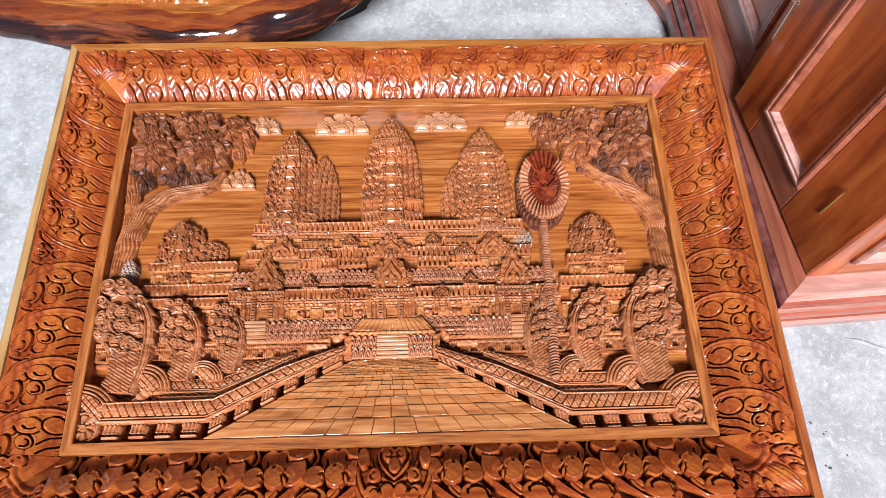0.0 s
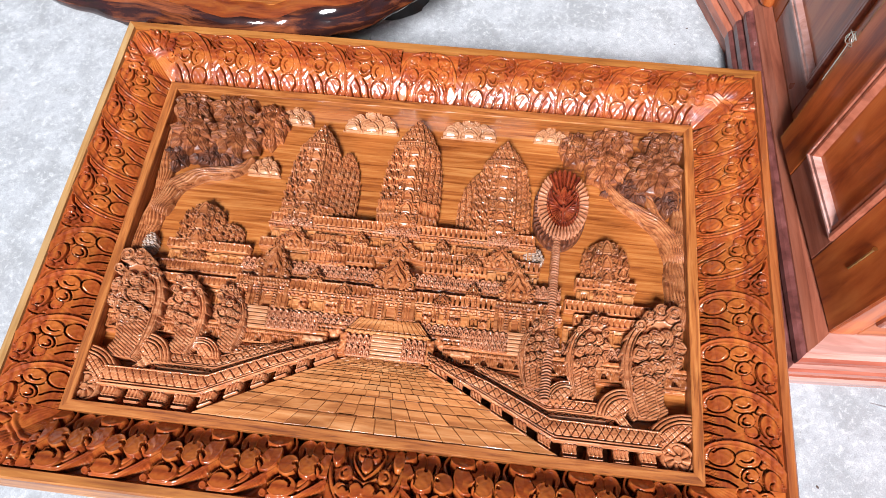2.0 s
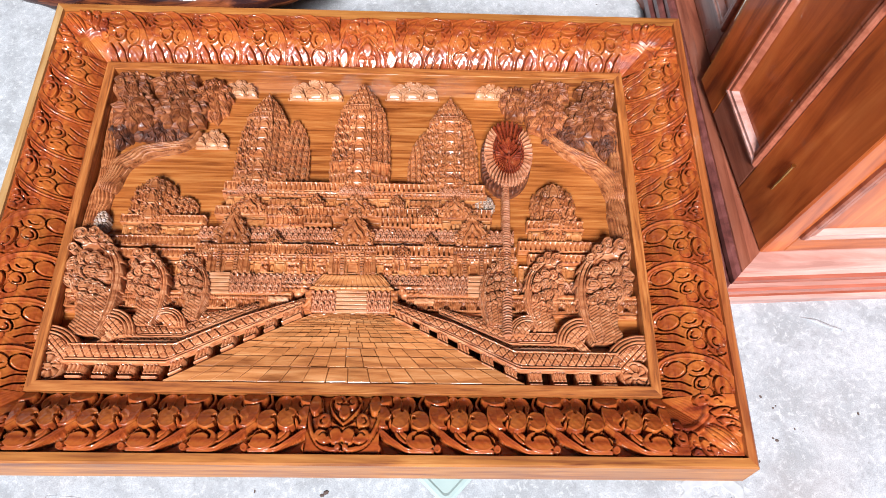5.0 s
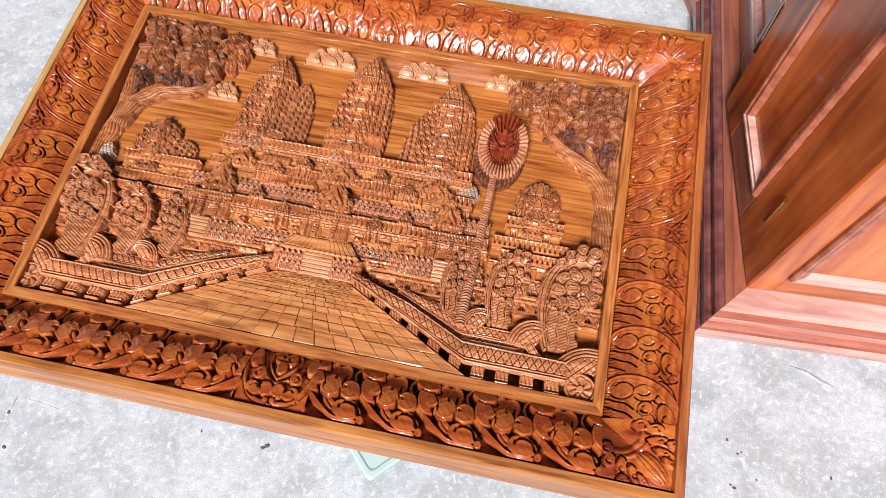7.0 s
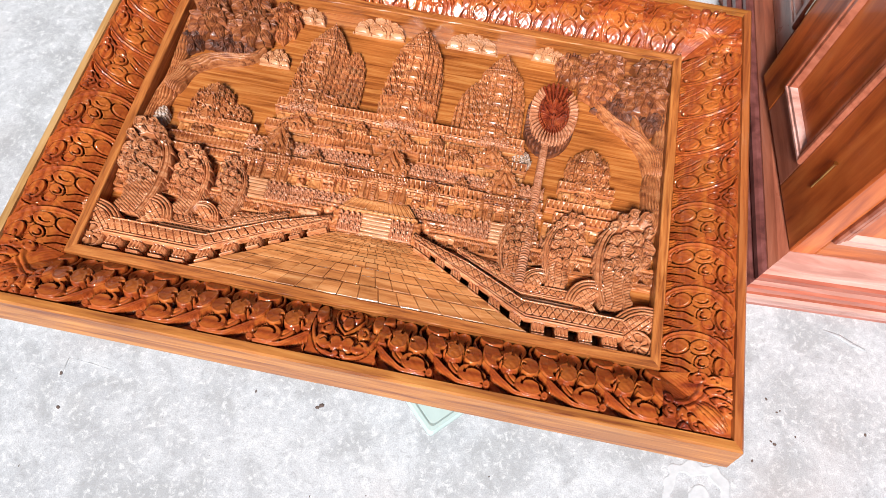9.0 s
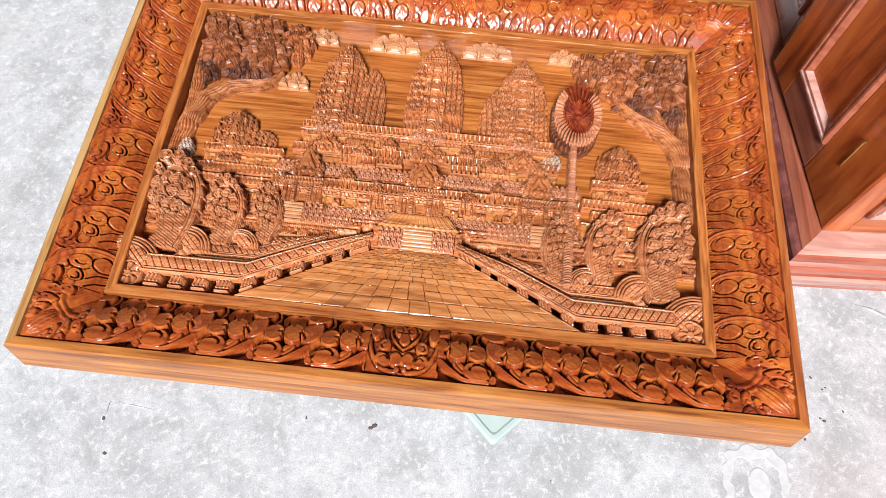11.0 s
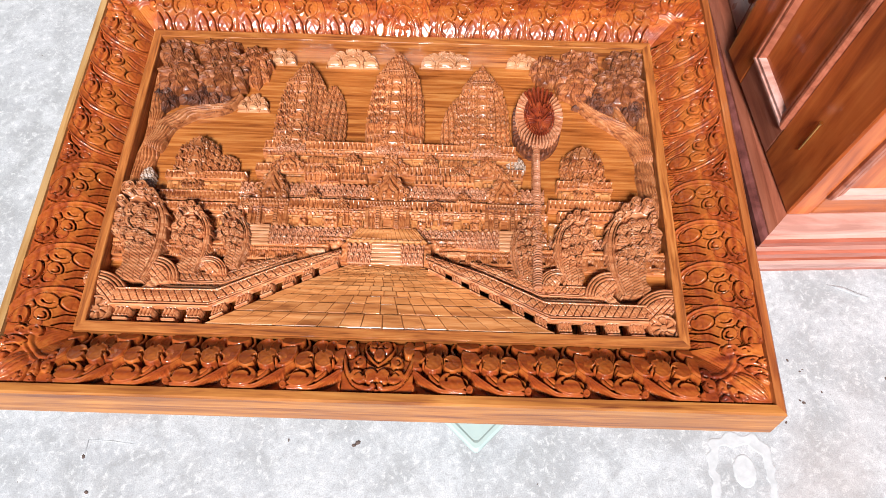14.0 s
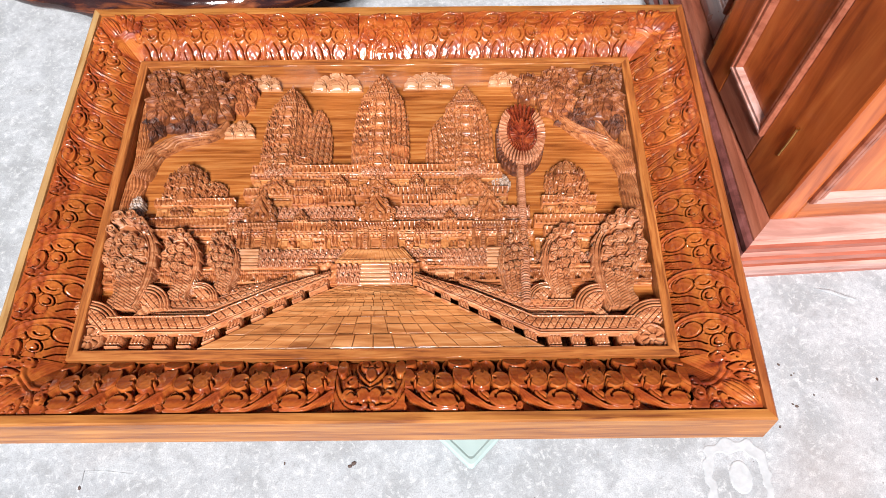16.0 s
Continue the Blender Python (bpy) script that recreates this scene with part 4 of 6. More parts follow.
def wall(x0, x1, y0, y1, h, bay=0.030, win=0.5, parent=None):
    """A plain gallery wall with framed windows set apart, each a sunk field with a mullion."""
    bay = bay * 1.35
    def fn(X, Y):
        f = ((X - x0) / bay) % 1.0
        v = (Y - y0) / (y1 - y0)
        e = np.minimum((win * 0.40 - np.abs(f - 0.5)) * bay, np.minimum(0.84 - v, v - 0.10) * (y1 - y0))
        H = h + 0.0025 * ((e > -0.0022) & (e <= 0)) - 0.0075 * (e > 0) + 0.004 * ((e > 0.0022) & (np.abs(f - 0.5) * bay > 0.0012))
        return H + 0.0020 * (v > 0.90) - 0.004 * (np.abs(v - 0.89) < 0.03) + ripple(X, Y, 0.0002)
    return rect(x0, x1, y0, y1, fn, "gallery_wall", "", material=TILE, parent=parent)


def lotus(x0, x1, y0, y1, h, pitch=0.0125, parent=None):
    """A frieze of scalloped petals."""
    def fn(X, Y):
        v = (Y - y0) / (y1 - y0)
        rows = 2 if y1 - y0 > 0.016 else 1
        q = v * rows
        r = np.floor(q)
        fx = ((X - x0) / pitch + 0.5 * (r % 2)) % 1.0 - 0.5
        fy = q - r
        rr = np.hypot(fx / 0.5, fy / 0.95)
        line = (np.abs(rr - 0.92) < 0.12) | (np.abs(rr - 0.45) < 0.10)
        return h + 0.0035 * line - 0.005 * (rr > 1.05) - 0.002 * (rr < 0.33) + 0.001 * (v > 0.93)
    return rect(x0, x1, y0, y1, fn, "petal_frieze", "pale frieze of scalloped petals", material=FRIEZE, parent=parent, res=0.0009)


def beam(x0, x1, y0, y1, h, parent=None):
    def fn(X, Y):
        v = (Y - y0) / (y1 - y0)
        f = np.abs(np.sin(X * math.pi / 0.009))
        return h + 0.002 * (v > 0.6) - 0.004 * (np.abs(v - 0.5) < 0.12) - 0.004 * (f < 0.3) * (v < 0.5) + ripple(X, Y, 0.0006)
    return rect(x0, x1, y0, y1, fn, "beam", parent=parent)


def ledge(x0, x1, y0, y1, h, material=None, name="terrace_step"):
    def fn(X, Y):
        e = np.minimum(np.minimum(X - x0, x1 - X), np.minimum(Y - y0, y1 - Y))
        return h - 0.0015 * np.exp(-e / 0.001) + ripple(X, Y, 0.0003)
    return rect(x0, x1, y0, y1, fn, name, material=material)


def gable(cx, y0, w, hgt, h, parent=None):
    """An ogee pediment: a flame-edged outer arch, a niche inside it, a bud at the peak and serpents' curls at both feet."""
    def fn(X, Y):
        u, v = np.abs(X - cx) / (w / 2), (Y - y0) / hgt
        out = np.interp(v, [0, 0.10, 0.30, 0.48, 0.62, 0.78, 0.92, 1.0], [0.98, 1.0, 0.98, 0.84, 0.62, 0.36, 0.16, 0.0]) * (1 + 0.10 * np.sin(v * 32))
        H = np.where((u < out) & (v > 0) & (v < 1), h - 0.006, -1.0)
        arch = curve([(0.68, 0.02), (0.74, 0.22), (0.66, 0.42), (0.40, 0.56), (0.18, 0.68), (0.0, 0.90)], 4)
        inner = curve([(0.38, 0.02), (0.44, 0.18), (0.36, 0.32), (0.16, 0.42), (0.0, 0.58)], 4)
        k = hgt / (w / 2)
        for line, wd in ((arch, 0.095), (inner, 0.080)):
            d, _ = along(u, v * k, [(p, q * k) for p, q in line])
            H = np.where((d < wd * 1.6) & (H > 0), h - 0.0085, H)
            H = np.where((d < wd) & (H > -0.5), h + 0.002, H)
        for p, q, r in ((0.82, 0.14, 0.20), (0.70, 0.36, 0.15), (0.50, 0.58, 0.13), (0.95, 0.30, 0.14), (0.24, 0.80, 0.12), (0.0, 0.88, 0.09), (0.22, 0.20, 0.12)):
            e = np.hypot(u - p, (v - q) * k)
            H = np.where((e < r * 1.3) & (H > 0), h - 0.008, H)
            H = np.where(e < r, h + 0.003, H)
            H = np.where((np.abs(e - r * 0.5) < r * 0.16) & (u > p - r * 0.2), h - 0.005, H)
        return np.where((v > 0) & (v < 1), H, -1.0)
    return patch("gable", cx - w / 2 * 1.12, cx + w / 2 * 1.12, y0 - 0.001, y0 + hgt + 0.001, fn, CARVE, parent or panel, "flame-edged gable", res=0.0009, carve=0.3)


def porch(cx, y0, w, hgt, h, parent=None):
    """A doorway between carved pillars under a toothed lintel."""
    def fn(X, Y):
        u, v = (X - cx) / (w / 2), (Y - y0) / hgt
        a = np.abs(u)
        H = h + ripple(X, Y, 0.0003)
        H = np.where(a < 0.30, h - 0.013, H)
        H = np.where((a < 0.30) & (a > 0.24), h - 0.004, H)
        chain = 0.003 * np.abs(np.sin(Y * math.pi / 0.0058)) * (np.abs(a - 0.42) < 0.08)
        H = np.where((a > 0.32) & (a < 0.52), h + 0.004 + chain, H)
        H = np.where((a > 0.56) & (a < 0.80), h - 0.006 + 0.003 * (np.abs(a - 0.68) < 0.03), H)
        H = np.where(a > 0.82, h + 0.002, H)
        teeth = 0.003 * (((X - cx) / 0.0065) % 1.0 > 0.45)
        H = np.where(v > 0.80, h + 0.005 + np.where(v < 0.93, teeth, 0.003), H)
        return np.where((a < 1) & (v > 0) & (v < 1), H, -1)
    return patch("doorway", cx - w / 2, cx + w / 2, y0, y0 + hgt, fn, CARVE, parent or panel, "doorway between chained pillars", res=0.0009)


def stairs(x0, x1, y0, y1, n, h0, h1, flare=0.0, name="stair"):
    """A flight of steps: lit treads, cut risers."""
    def fn(X, Y):
        v = (Y - y0) / (y1 - y0)
        cx, hw = (x0 + x1) / 2, (x1 - x0) / 2 + flare * (1 - v)
        k = np.floor(v * n)
        f = v * n - k
        H = h0 + (h1 - h0) * k / n + 0.0016 * (f > 0.3) - 0.003 * (f < 0.16)
        return np.where((np.abs(X - cx) < hw) & (v > 0) & (v < 1), H, -1)
    return patch(name, x0 - flare, x1 + flare, y0, y1, fn, CLOUD, panel, "pale flight of steps", res=0.0009)


def guardian(cx, cy, s, face_dir=1):
    """A small seated lion block: haunch, chest and raised head."""
    def fn(X, Y):
        x = (X - cx) * face_dir
        H = dome(ell(x, Y, -0.15 * s, cy - 0.1 * s, 0.42 * s, 0.40 * s), 0.020, 0.4)
        H = np.maximum(H, dome(ell(x, Y, 0.12 * s, cy + 0.22 * s, 0.26 * s, 0.46 * s, -0.3), 0.024, 0.4))
        H = np.maximum(H, dome(ell(x, Y, 0.22 * s, cy + 0.62 * s, 0.24 * s, 0.24 * s), 0.028, 0.4))
        return groove(H, x, Y, arc(0.1 * s, cy + 0.2 * s, 0.25 * s, 40, 200), 0.0015, 0.006)
    patch("guardian_lion", cx - s, cx + s, cy - s * 0.7, cy + s, fn, SERPENT, panel, "small seated guardian animal", res=0.0009)


# long side galleries behind the serpents
for x0, x1 in ((-0.557, -0.345), (0.338, 0.545)):
    roof(x0, x1, 0.449, 0.474, 0.016)
    roof(x0 + 0.02, x1, 0.420, 0.442, 0.020)
    wall(x0, x1, 0.385, 0.419, 0.010, 0.034, 0.6)
    lotus(x0, x1, 0.352, 0.383, 0.008)


def side_shrine(cx, dx, label):
    if dx:
        tower(cx + dx, 0.508, 0.572, 0.030, "small rear tower of the side shrine", facet=0.75, rows=4, depth=0.014, cap=False, name="small_tower", outline=MELON, column=False)
    tower(cx, 0.508, 0.614, 0.050, label, facet=0.40 if dx else 0.20, rows=4, depth=0.022, cap=False, name="small_tower", outline=MELON, cell=0.0165, side=1 if dx else -1)
    roof(cx - 0.062, cx + 0.118 * (1 if dx > 0 else 0.55), 0.500, 0.522, 0.020)
    wall(cx - 0.058, cx + 0.112 * (1 if dx > 0 else 0.55), 0.474, 0.499, 0.014, 0.026, 0.5)
    gable(cx, 0.478, 0.045, 0.05, 0.021)


side_shrine(-0.456, 0.066, "domed side shrine tower with ribbed tiers")
side_shrine(0.420, 0.0, "domed side shrine tower with ribbed tiers")

# stacked galleries between the three gates
roof(-0.305, 0.270, 0.579, 0.603, 0.030)
beam(-0.308, 0.273, 0.569, 0.579, 0.033)
wall(-0.300, 0.266, 0.543, 0.569, 0.022, 0.047, 0.62)
roof(-0.318, 0.284, 0.519, 0.543, 0.027)
for x0, x1 in ((-0.205, -0.135), (0.100, 0.172)):
    roof(x0, x1, 0.543, 0.562, 0.026)
wall(-0.300, -0.2, 0.492, 0.519, 0.022, 0.05, 0.4)
wall(0.17, 0.28, 0.492, 0.519, 0.022, 0.05, 0.4)
roof(-0.205, -0.125, 0.494, 0.519, 0.031)
roof(-0.125, -0.065, 0.500, 0.519, 0.029)
roof(0.040, 0.105, 0.494, 0.519, 0.029)
roof(0.105, 0.175, 0.500, 0.519, 0.031)
lotus(-0.345, 0.330, 0.468, 0.494, 0.024)
beam(-0.345, 0.330, 0.452, 0.468, 0.019)
roof(-0.345, 0.332, 0.425, 0.452, 0.030)
beam(-0.348, 0.335, 0.416, 0.425, 0.034)
wall(-0.340, 0.328, 0.388, 0.416, 0.022, 0.032, 0.55)
lotus(-0.345, 0.332, 0.366, 0.388, 0.021)
beam(-0.350, 0.337, 0.350, 0.366, 0.022)
for x, y, w, h in ((-0.160, 0.519, 0.040, 0.036), (-0.100, 0.543, 0.034, 0.038), (0.075, 0.543, 0.034, 0.038), (0.140, 0.519, 0.040, 0.036), (-0.115, 0.425, 0.036, 0.037),
                   (0.090, 0.425, 0.036, 0.037), (-0.180, 0.452, 0.032, 0.036), (0.150, 0.452, 0.032, 0.036), (-0.320, 0.425, 0.030, 0.036), (0.305, 0.425, 0.030, 0.036)):
    porch(x, y - 0.028, w, 0.030, h - 0.004)
    gable(x, y, w * 0.95, 0.030, h)
for x0, x1, y0, y1, h in ((-0.150, -0.120, 0.388, 0.418, 0.034), (-0.090, -0.068, 0.388, 0.420, 0.033), (0.050, 0.070, 0.388, 0.420, 0.033), (0.105, 0.130, 0.388, 0.418, 0.034), (-0.205, -0.188, 0.388, 0.420, 0.035), (0.165, 0.185, 0.388, 0.420, 0.035)):
    beam(x0, x1, y0, y1, h)
for k in range(9):
    guardian(-0.19 + 0.043 * k + (0.012 if k > 4 else 0), (0.522, 0.505, 0.447)[k % 3], 0.010, 1 if k < 4 else -1)
for cx, high, w in ((-0.272, -0.243, 0.084), (-0.014, -0.014, 0.098), (0.239, 0.201, 0.084)):
    gable(high, 0.590, w * 0.56, 0.050, 0.038)
    lotus(high - w * 0.40, high + w * 0.40, 0.572, 0.590, 0.036)
    gable(high, 0.520, w * 0.80, 0.054, 0.038)
    gable(cx, 0.447, w * 0.84, 0.090, 0.040)
    porch(cx, 0.386, w, 0.060, 0.036)
    for sx in (-1, 1):
        guardian(cx + sx * w * 0.58, 0.447, 0.013, sx)
# low front terrace with arched openings
def arcade(x0, x1, y0, y1, h):
    def fn(X, Y):
        f = ((X - x0) / 0.034) % 1.0 - 0.5
        v = (Y - y0) / (y1 - y0)
        hole = (np.hypot(f / 0.2, (v - 0.15) / 0.5) < 1) & (v > 0.1)
        return h + 0.003 * (v > 0.78) - 0.009 * hole + ripple(X, Y, 0.0004) + 0.0015 * (np.abs(np.sin(X * 700)) > 0.75)
    rect(x0, x1, y0, y1, fn, "terrace_wall", "low terrace wall with arched openings")


for x0, x1 in ((-0.598, -0.135), (0.100, 0.582)):
    arcade(x0, x1, 0.312, 0.340, 0.018)
    ledge(x0, x1, 0.340, 0.350, 0.024)
    ledge(x0, x1, 0.303, 0.312, 0.010)
for x0, x1 in ((-0.308, -0.264), (0.228, 0.266)):
    stairs(x0, x1, 0.340, 0.386, 6, 0.026, 0.034)
for x0, x1 in ((-0.262, -0.214), (0.180, 0.226)):
    lotus(x0, x1, 0.343, 0.384, 0.030)
for sx in (-1, 1):
    lotus(min(MID + sx * 0.20, MID + sx * 0.145), max(MID + sx * 0.20, MID + sx * 0.145), 0.343, 0.384, 0.024)

# central stair platform
def dais(X, Y):
    v = (Y - 0.352) / 0.034
    hw = 0.088 - 0.028 * v
    rays = 0.0018 * (np.abs(np.sin((X - MID) / (1.3 - 0.5 * v) * 330)) < 0.16)
    return np.where((np.abs(X - MID) < hw) & (v > 0) & (v < 1), 0.030 - rays + 0.003 * (v < 0.16) + 0.003 * (np.abs(X - MID) > hw - 0.008), -1)


patch("dais", MID - 0.09, MID + 0.09, 0.35, 0.388, dais, TILE, panel, "paved landing before the middle gate", res=0.001)
lotus(MID - 0.092, MID - 0.031, 0.306, 0.350, 0.026)
lotus(MID + 0.031, MID + 0.080, 0.306, 0.350, 0.026)
stairs(MID - 0.031, MID + 0.031, 0.304, 0.352, 6, 0.018, 0.030, flare=0.002)
for sx in (-1, 1):
    guardian(MID + sx * 0.106, 0.352, 0.030, -sx)
    guardian(MID + sx * 0.158, 0.356, 0.027, -sx)
    ledge(MID + sx * 0.088 - 0.008, MID + sx * 0.088 + 0.008, 0.304, 0.352, 0.031, name="stair_pier")
    ledge(MID + sx * 0.150 - 0.022, MID + sx * 0.150 + 0.022, 0.326, 0.338, 0.026, CLOUD, "pedestal")

# ---- causeway ----
FAR_Y = 0.345
HALF_NEAR, AXIS = 0.352, -0.013
ROWS_Y = [FAR_Y - 0.19 / (1 + 0.20 * k) for k in range(20)]
COLS = 16
rng = random.Random(5)
cause = patch("causeway", AXIS - 0.35, AXIS + 0.35, 0.154, 0.306,
              lambda X, Y: np.where(np.abs(X - AXIS) < HALF_NEAR * (FAR_Y - Y) / 0.19, 0.0132, -1), TILE, panel, "paved causeway running up to the steps", res=0.003)
for k in range(19):
    ya, yb = ROWS_Y[k] + 0.0002, ROWS_Y[k + 1] - 0.0002
    for c in range(COLS):
        shift = 0.018 * math.sin(k * 2.4 + 1)
        fa = -1 + 2 * c / COLS + 0.0012 + (shift if c else 0)
        fb = -1 + 2 * (c + 1) / COLS - 0.0012 + (shift if c < COLS - 1 else 0)
        bm = bmesh.new()
        z = BOARD_Z + 0.0155 + 0.0235 * (1 - k / 18) ** 1.3 + rng.uniform(-0.0012, 0.0012)
        wa, wb = HALF_NEAR * (FAR_Y - ya) / 0.19, HALF_NEAR * (FAR_Y - yb) / 0.19
        q = [(AXIS + fa * wa, ya), (AXIS + fb * wa, ya), (AXIS + fb * wb, yb), (AXIS + fa * wb, yb)]
        lo = [bm.verts.new((x, y, BOARD_Z + 0.006)) for x, y in q]
        mx, my = sum(x for x, y in q) / 4, sum(y for x, y in q) / 4
        rim = [bm.verts.new((x, y, z - 0.0016)) for x, y in q]
        hi = [bm.verts.new((x + (mx - x) * 0.07, y + (my - y) * 0.16, z + rng.uniform(-0.0004, 0.0004))) for x, y in q]
        for j in range(4):
            face(bm, (lo[j], lo[(j + 1) % 4], rim[(j + 1) % 4], rim[j]))
            face(bm, (rim[j], rim[(j + 1) % 4], hi[(j + 1) % 4], hi[j]))
        face(bm, hi)
        hold(link("tile", bm, TILE), cause)


# ---- serpent balustrades ----
def side_set(flip):
    """All that is carved on one side of the causeway; flip mirrors it."""
    ax, dy = -0.016, (-0.007 if flip else 0.0)

    def put(name, x0, x1, y0, y1, fn, label="", material=SERPENT, parent=None, res=0.0011, floor=-0.004):
        if flip:
            return patch(name, 2 * ax - x1, 2 * ax - x0, y0 + dy, y1 + dy, lambda X, Y: fn(2 * ax - X, Y - dy), material, parent or panel, label, res=res, floor=floor)
        return patch(name, x0, x1, y0, y1, fn, material, parent or panel, label, res=res, floor=floor)

    def rail(lower, upper, h, pitch, label, floor=-0.004):
        lx, ly, ux, uy = [p[0] for p in lower], [p[1] for p in lower], [p[0] for p in upper], [p[1] for p in upper]
        def fn(X, Y):
            a, b = np.interp(X, lx, ly), np.interp(X, ux, uy)
            v = (Y - a) / np.maximum(b - a, 1e-4)
            on = (v > 0) & (v < 1) & (X > max(lx[0], ux[0])) & (X < min(lx[-1], ux[-1]))
            P = X / pitch + 0.0
            net = (np.abs(np.sin(math.pi * (P + v * 1.5))) < 0.20) | (np.abs(np.sin(math.pi * (P - v * 1.5))) < 0.20)
            H = h + 0.005 * np.sin(np.clip(v, 0, 1) * math.pi) - 0.0034 * net
            H = np.where((v < 0.11), h + 0.005, H)
            H = np.where((v > 0.11) & (v < 0.15), h - 0.005, H)
            H = np.where((v > 0.15) & (v < 0.23), h + 0.005, H)
            H = np.where((v > 0.23) & (v < 0.27), h - 0.003, H)
            H = np.where((v > 0.93), h + 0.003, H)
            return np.where(on, H, -1)
        put("balustrade_rail", min(lx[0], ux[0]), max(lx[-1], ux[-1]), min(ly) - 0.002, max(uy) + 0.002, fn, label, floor=floor)

    rail([(-0.40, 0.283), (-0.30, 0.285), (-0.235, 0.303)], [(-0.40, 0.300), (-0.30, 0.302), (-0.235, 0.315)], 0.018, 0.012, "scaled serpent rail")
    rail([(-0.475, 0.246), (-0.345, 0.248), (-0.235, 0.296), (-0.20, 0.312)], [(-0.475, 0.272), (-0.345, 0.274), (-0.235, 0.314), (-0.20, 0.324)], 0.021, 0.013, "scaled serpent rail")
    rail([(-0.475, 0.2300), (-0.352, 0.2315), (-0.228, 0.2885), (-0.200, 0.2980)], [(-0.475, 0.2455), (-0.345, 0.2475), (-0.235, 0.2955), (-0.200, 0.3115)], 0.020, 0.013, "narrow sunk ledge between the rails")
    low = RAIL_LOW
    rail(low, [(-0.560, 0.229), (-0.352, 0.231), (-0.228, 0.288), (-0.104, 0.330)], 0.036, 0.016, "scaled serpent rail", 0.022)
    # balusters under the rail, dark openings between
    def baluster(x0, x1):
        def foot(x):
            return np.interp(x, *FOOT)
        def fn(X, Y):
            a, b = foot(X), np.interp(X, [p[0] for p in low], [p[1] + 0.004 for p in low])
            v = (Y - a) / np.maximum(b - a, 1e-4)
            f = (X - x0 - 0.002) / (x1 - x0 - 0.004)
            H = 0.034 + 0.004 * ((v > 0.84) | (v < 0.16)) - 0.005 * (np.abs(v - 0.24) < 0.06) + 0.0035 * np.abs(np.sin(f * math.pi * 3.5 + 0.6 * np.sin(v * 6))) * (v > 0.30) * (v < 0.80)
            return np.where((v > 0.02) & (v < 1) & (f > 0.0) & (f < 1), H, -1)
        put("baluster", x0 + 0.001, x1 - 0.001, 0.155, 0.325, fn, "", res=0.001)
    for x0, x1 in POSTS:
        baluster(x0, x1)

    def hood(cx, cy, rx, ry, seed):
        """A many-headed serpent: a crescent back with flame points, scrolls for a crest, a heap of wavy heads, a neck that narrows to the rail."""
        rnd = random.Random(seed)
        spine = [(cx + rx * p, cy + ry * q) for p, q in curve([(0.66, -1.0), (0.88, -0.62), (0.97, -0.20), (0.92, 0.18), (0.68, 0.50), (0.26, 0.76), (-0.22, 0.92), (-0.62, 0.94)], 5)]
        rear = [(y, x) for x, y in spine]
        fq, fp = [-1.0, -0.80, -0.55, -0.35, -0.20, -0.02, 0.30, 0.55, 0.80, 1.0], [-0.30, -0.36, -0.26, -0.30, -0.48, -0.86, -0.98, -0.92, -0.78, -0.55]
        lumps = [(p + rnd.uniform(-0.05, 0.05), q + rnd.uniform(-0.03, 0.03), r, rnd.uniform(0, 6.28)) for p, q, r in
                 ((-0.66, 0.30, 0.27), (-0.30, 0.46, 0.27), (0.08, 0.44, 0.26), (0.42, 0.34, 0.24), (-0.66, 0.06, 0.25), (-0.28, 0.16, 0.28), (0.12, 0.16, 0.27), (0.50, 0.08, 0.25),
                  (-0.36, -0.10, 0.25), (0.00, -0.12, 0.27), (0.36, -0.16, 0.26), (0.62, -0.20, 0.20), (-0.10, -0.34, 0.22), (0.24, -0.40, 0.24), (0.54, -0.42, 0.20))]
        curls = ((0.56, 0.62, 0.17), (0.26, 0.80, 0.21), (-0.66, 0.62, 0.17), (-0.12, 0.93, 0.25), (-0.54, 0.90, 0.27))
        def fn(X, Y):
            p, q = (X - cx) / rx, (Y - cy) / ry
            k = ry / rx
            front = np.interp(q, fq, fp) + 0.045 * np.sin(q * 17 + seed)
            back = (np.interp(Y, [a[0] for a in rear], [a[1] for a in rear]) - cx) / rx
            inside = (p > front) & (p < back) & (q > -1) & (q < 0.94)
            mid = (front + back) / 2
            bulge = np.sqrt(np.clip(1 - ((p - mid) / np.maximum((back - front) / 2, 0.05)) ** 2, 0, 1))
            H = np.where(inside, 0.018 + 0.010 * bulge, -1.0)
            # neck: lengthwise plies crossed by fine hatching
            neck = inside & (q < -0.40 + 0.20 * p)
            ply = np.abs(np.sin((p - mid) * 9 + 1.2 * q))
            hatch = np.abs(np.sin((Y + 0.6 * X) * math.pi / 0.0066))
            H = np.where(neck, 0.022 + 0.011 * bulge - 0.0060 * (ply < 0.22) - 0.0022 * (hatch < 0.30), H)
            # heads
            for a, b, r, ph in lumps:
                x, y = p - a, (q - b) * k
                e, th = np.hypot(x, y), np.arctan2(y, x)
                r = r * (1 + 0.08 * np.sin(3 * th + ph))
                wave = np.abs(np.sin(e / r * 6.6 + 1.1 * np.sin(2 * th + ph) + 0.5 * np.sin(5 * th)))
                face_h = 0.027 + 0.009 * bulge + 0.008 * np.sqrt(np.clip(1 - (e / r) ** 2, 0, 1)) - 0.0048 * (wave < 0.36) * (e > 0.2 * r)
                face_h = np.where((np.hypot(x + 0.35 * r * np.cos(ph), y + 0.35 * r * np.sin(ph)) < 0.17 * r), face_h - 0.006, face_h)
                keep_in = inside & ~neck
                H = np.where((e < r * 1.16) & (e >= r) & keep_in, np.minimum(H, 0.020 + 0.006 * bulge), H)
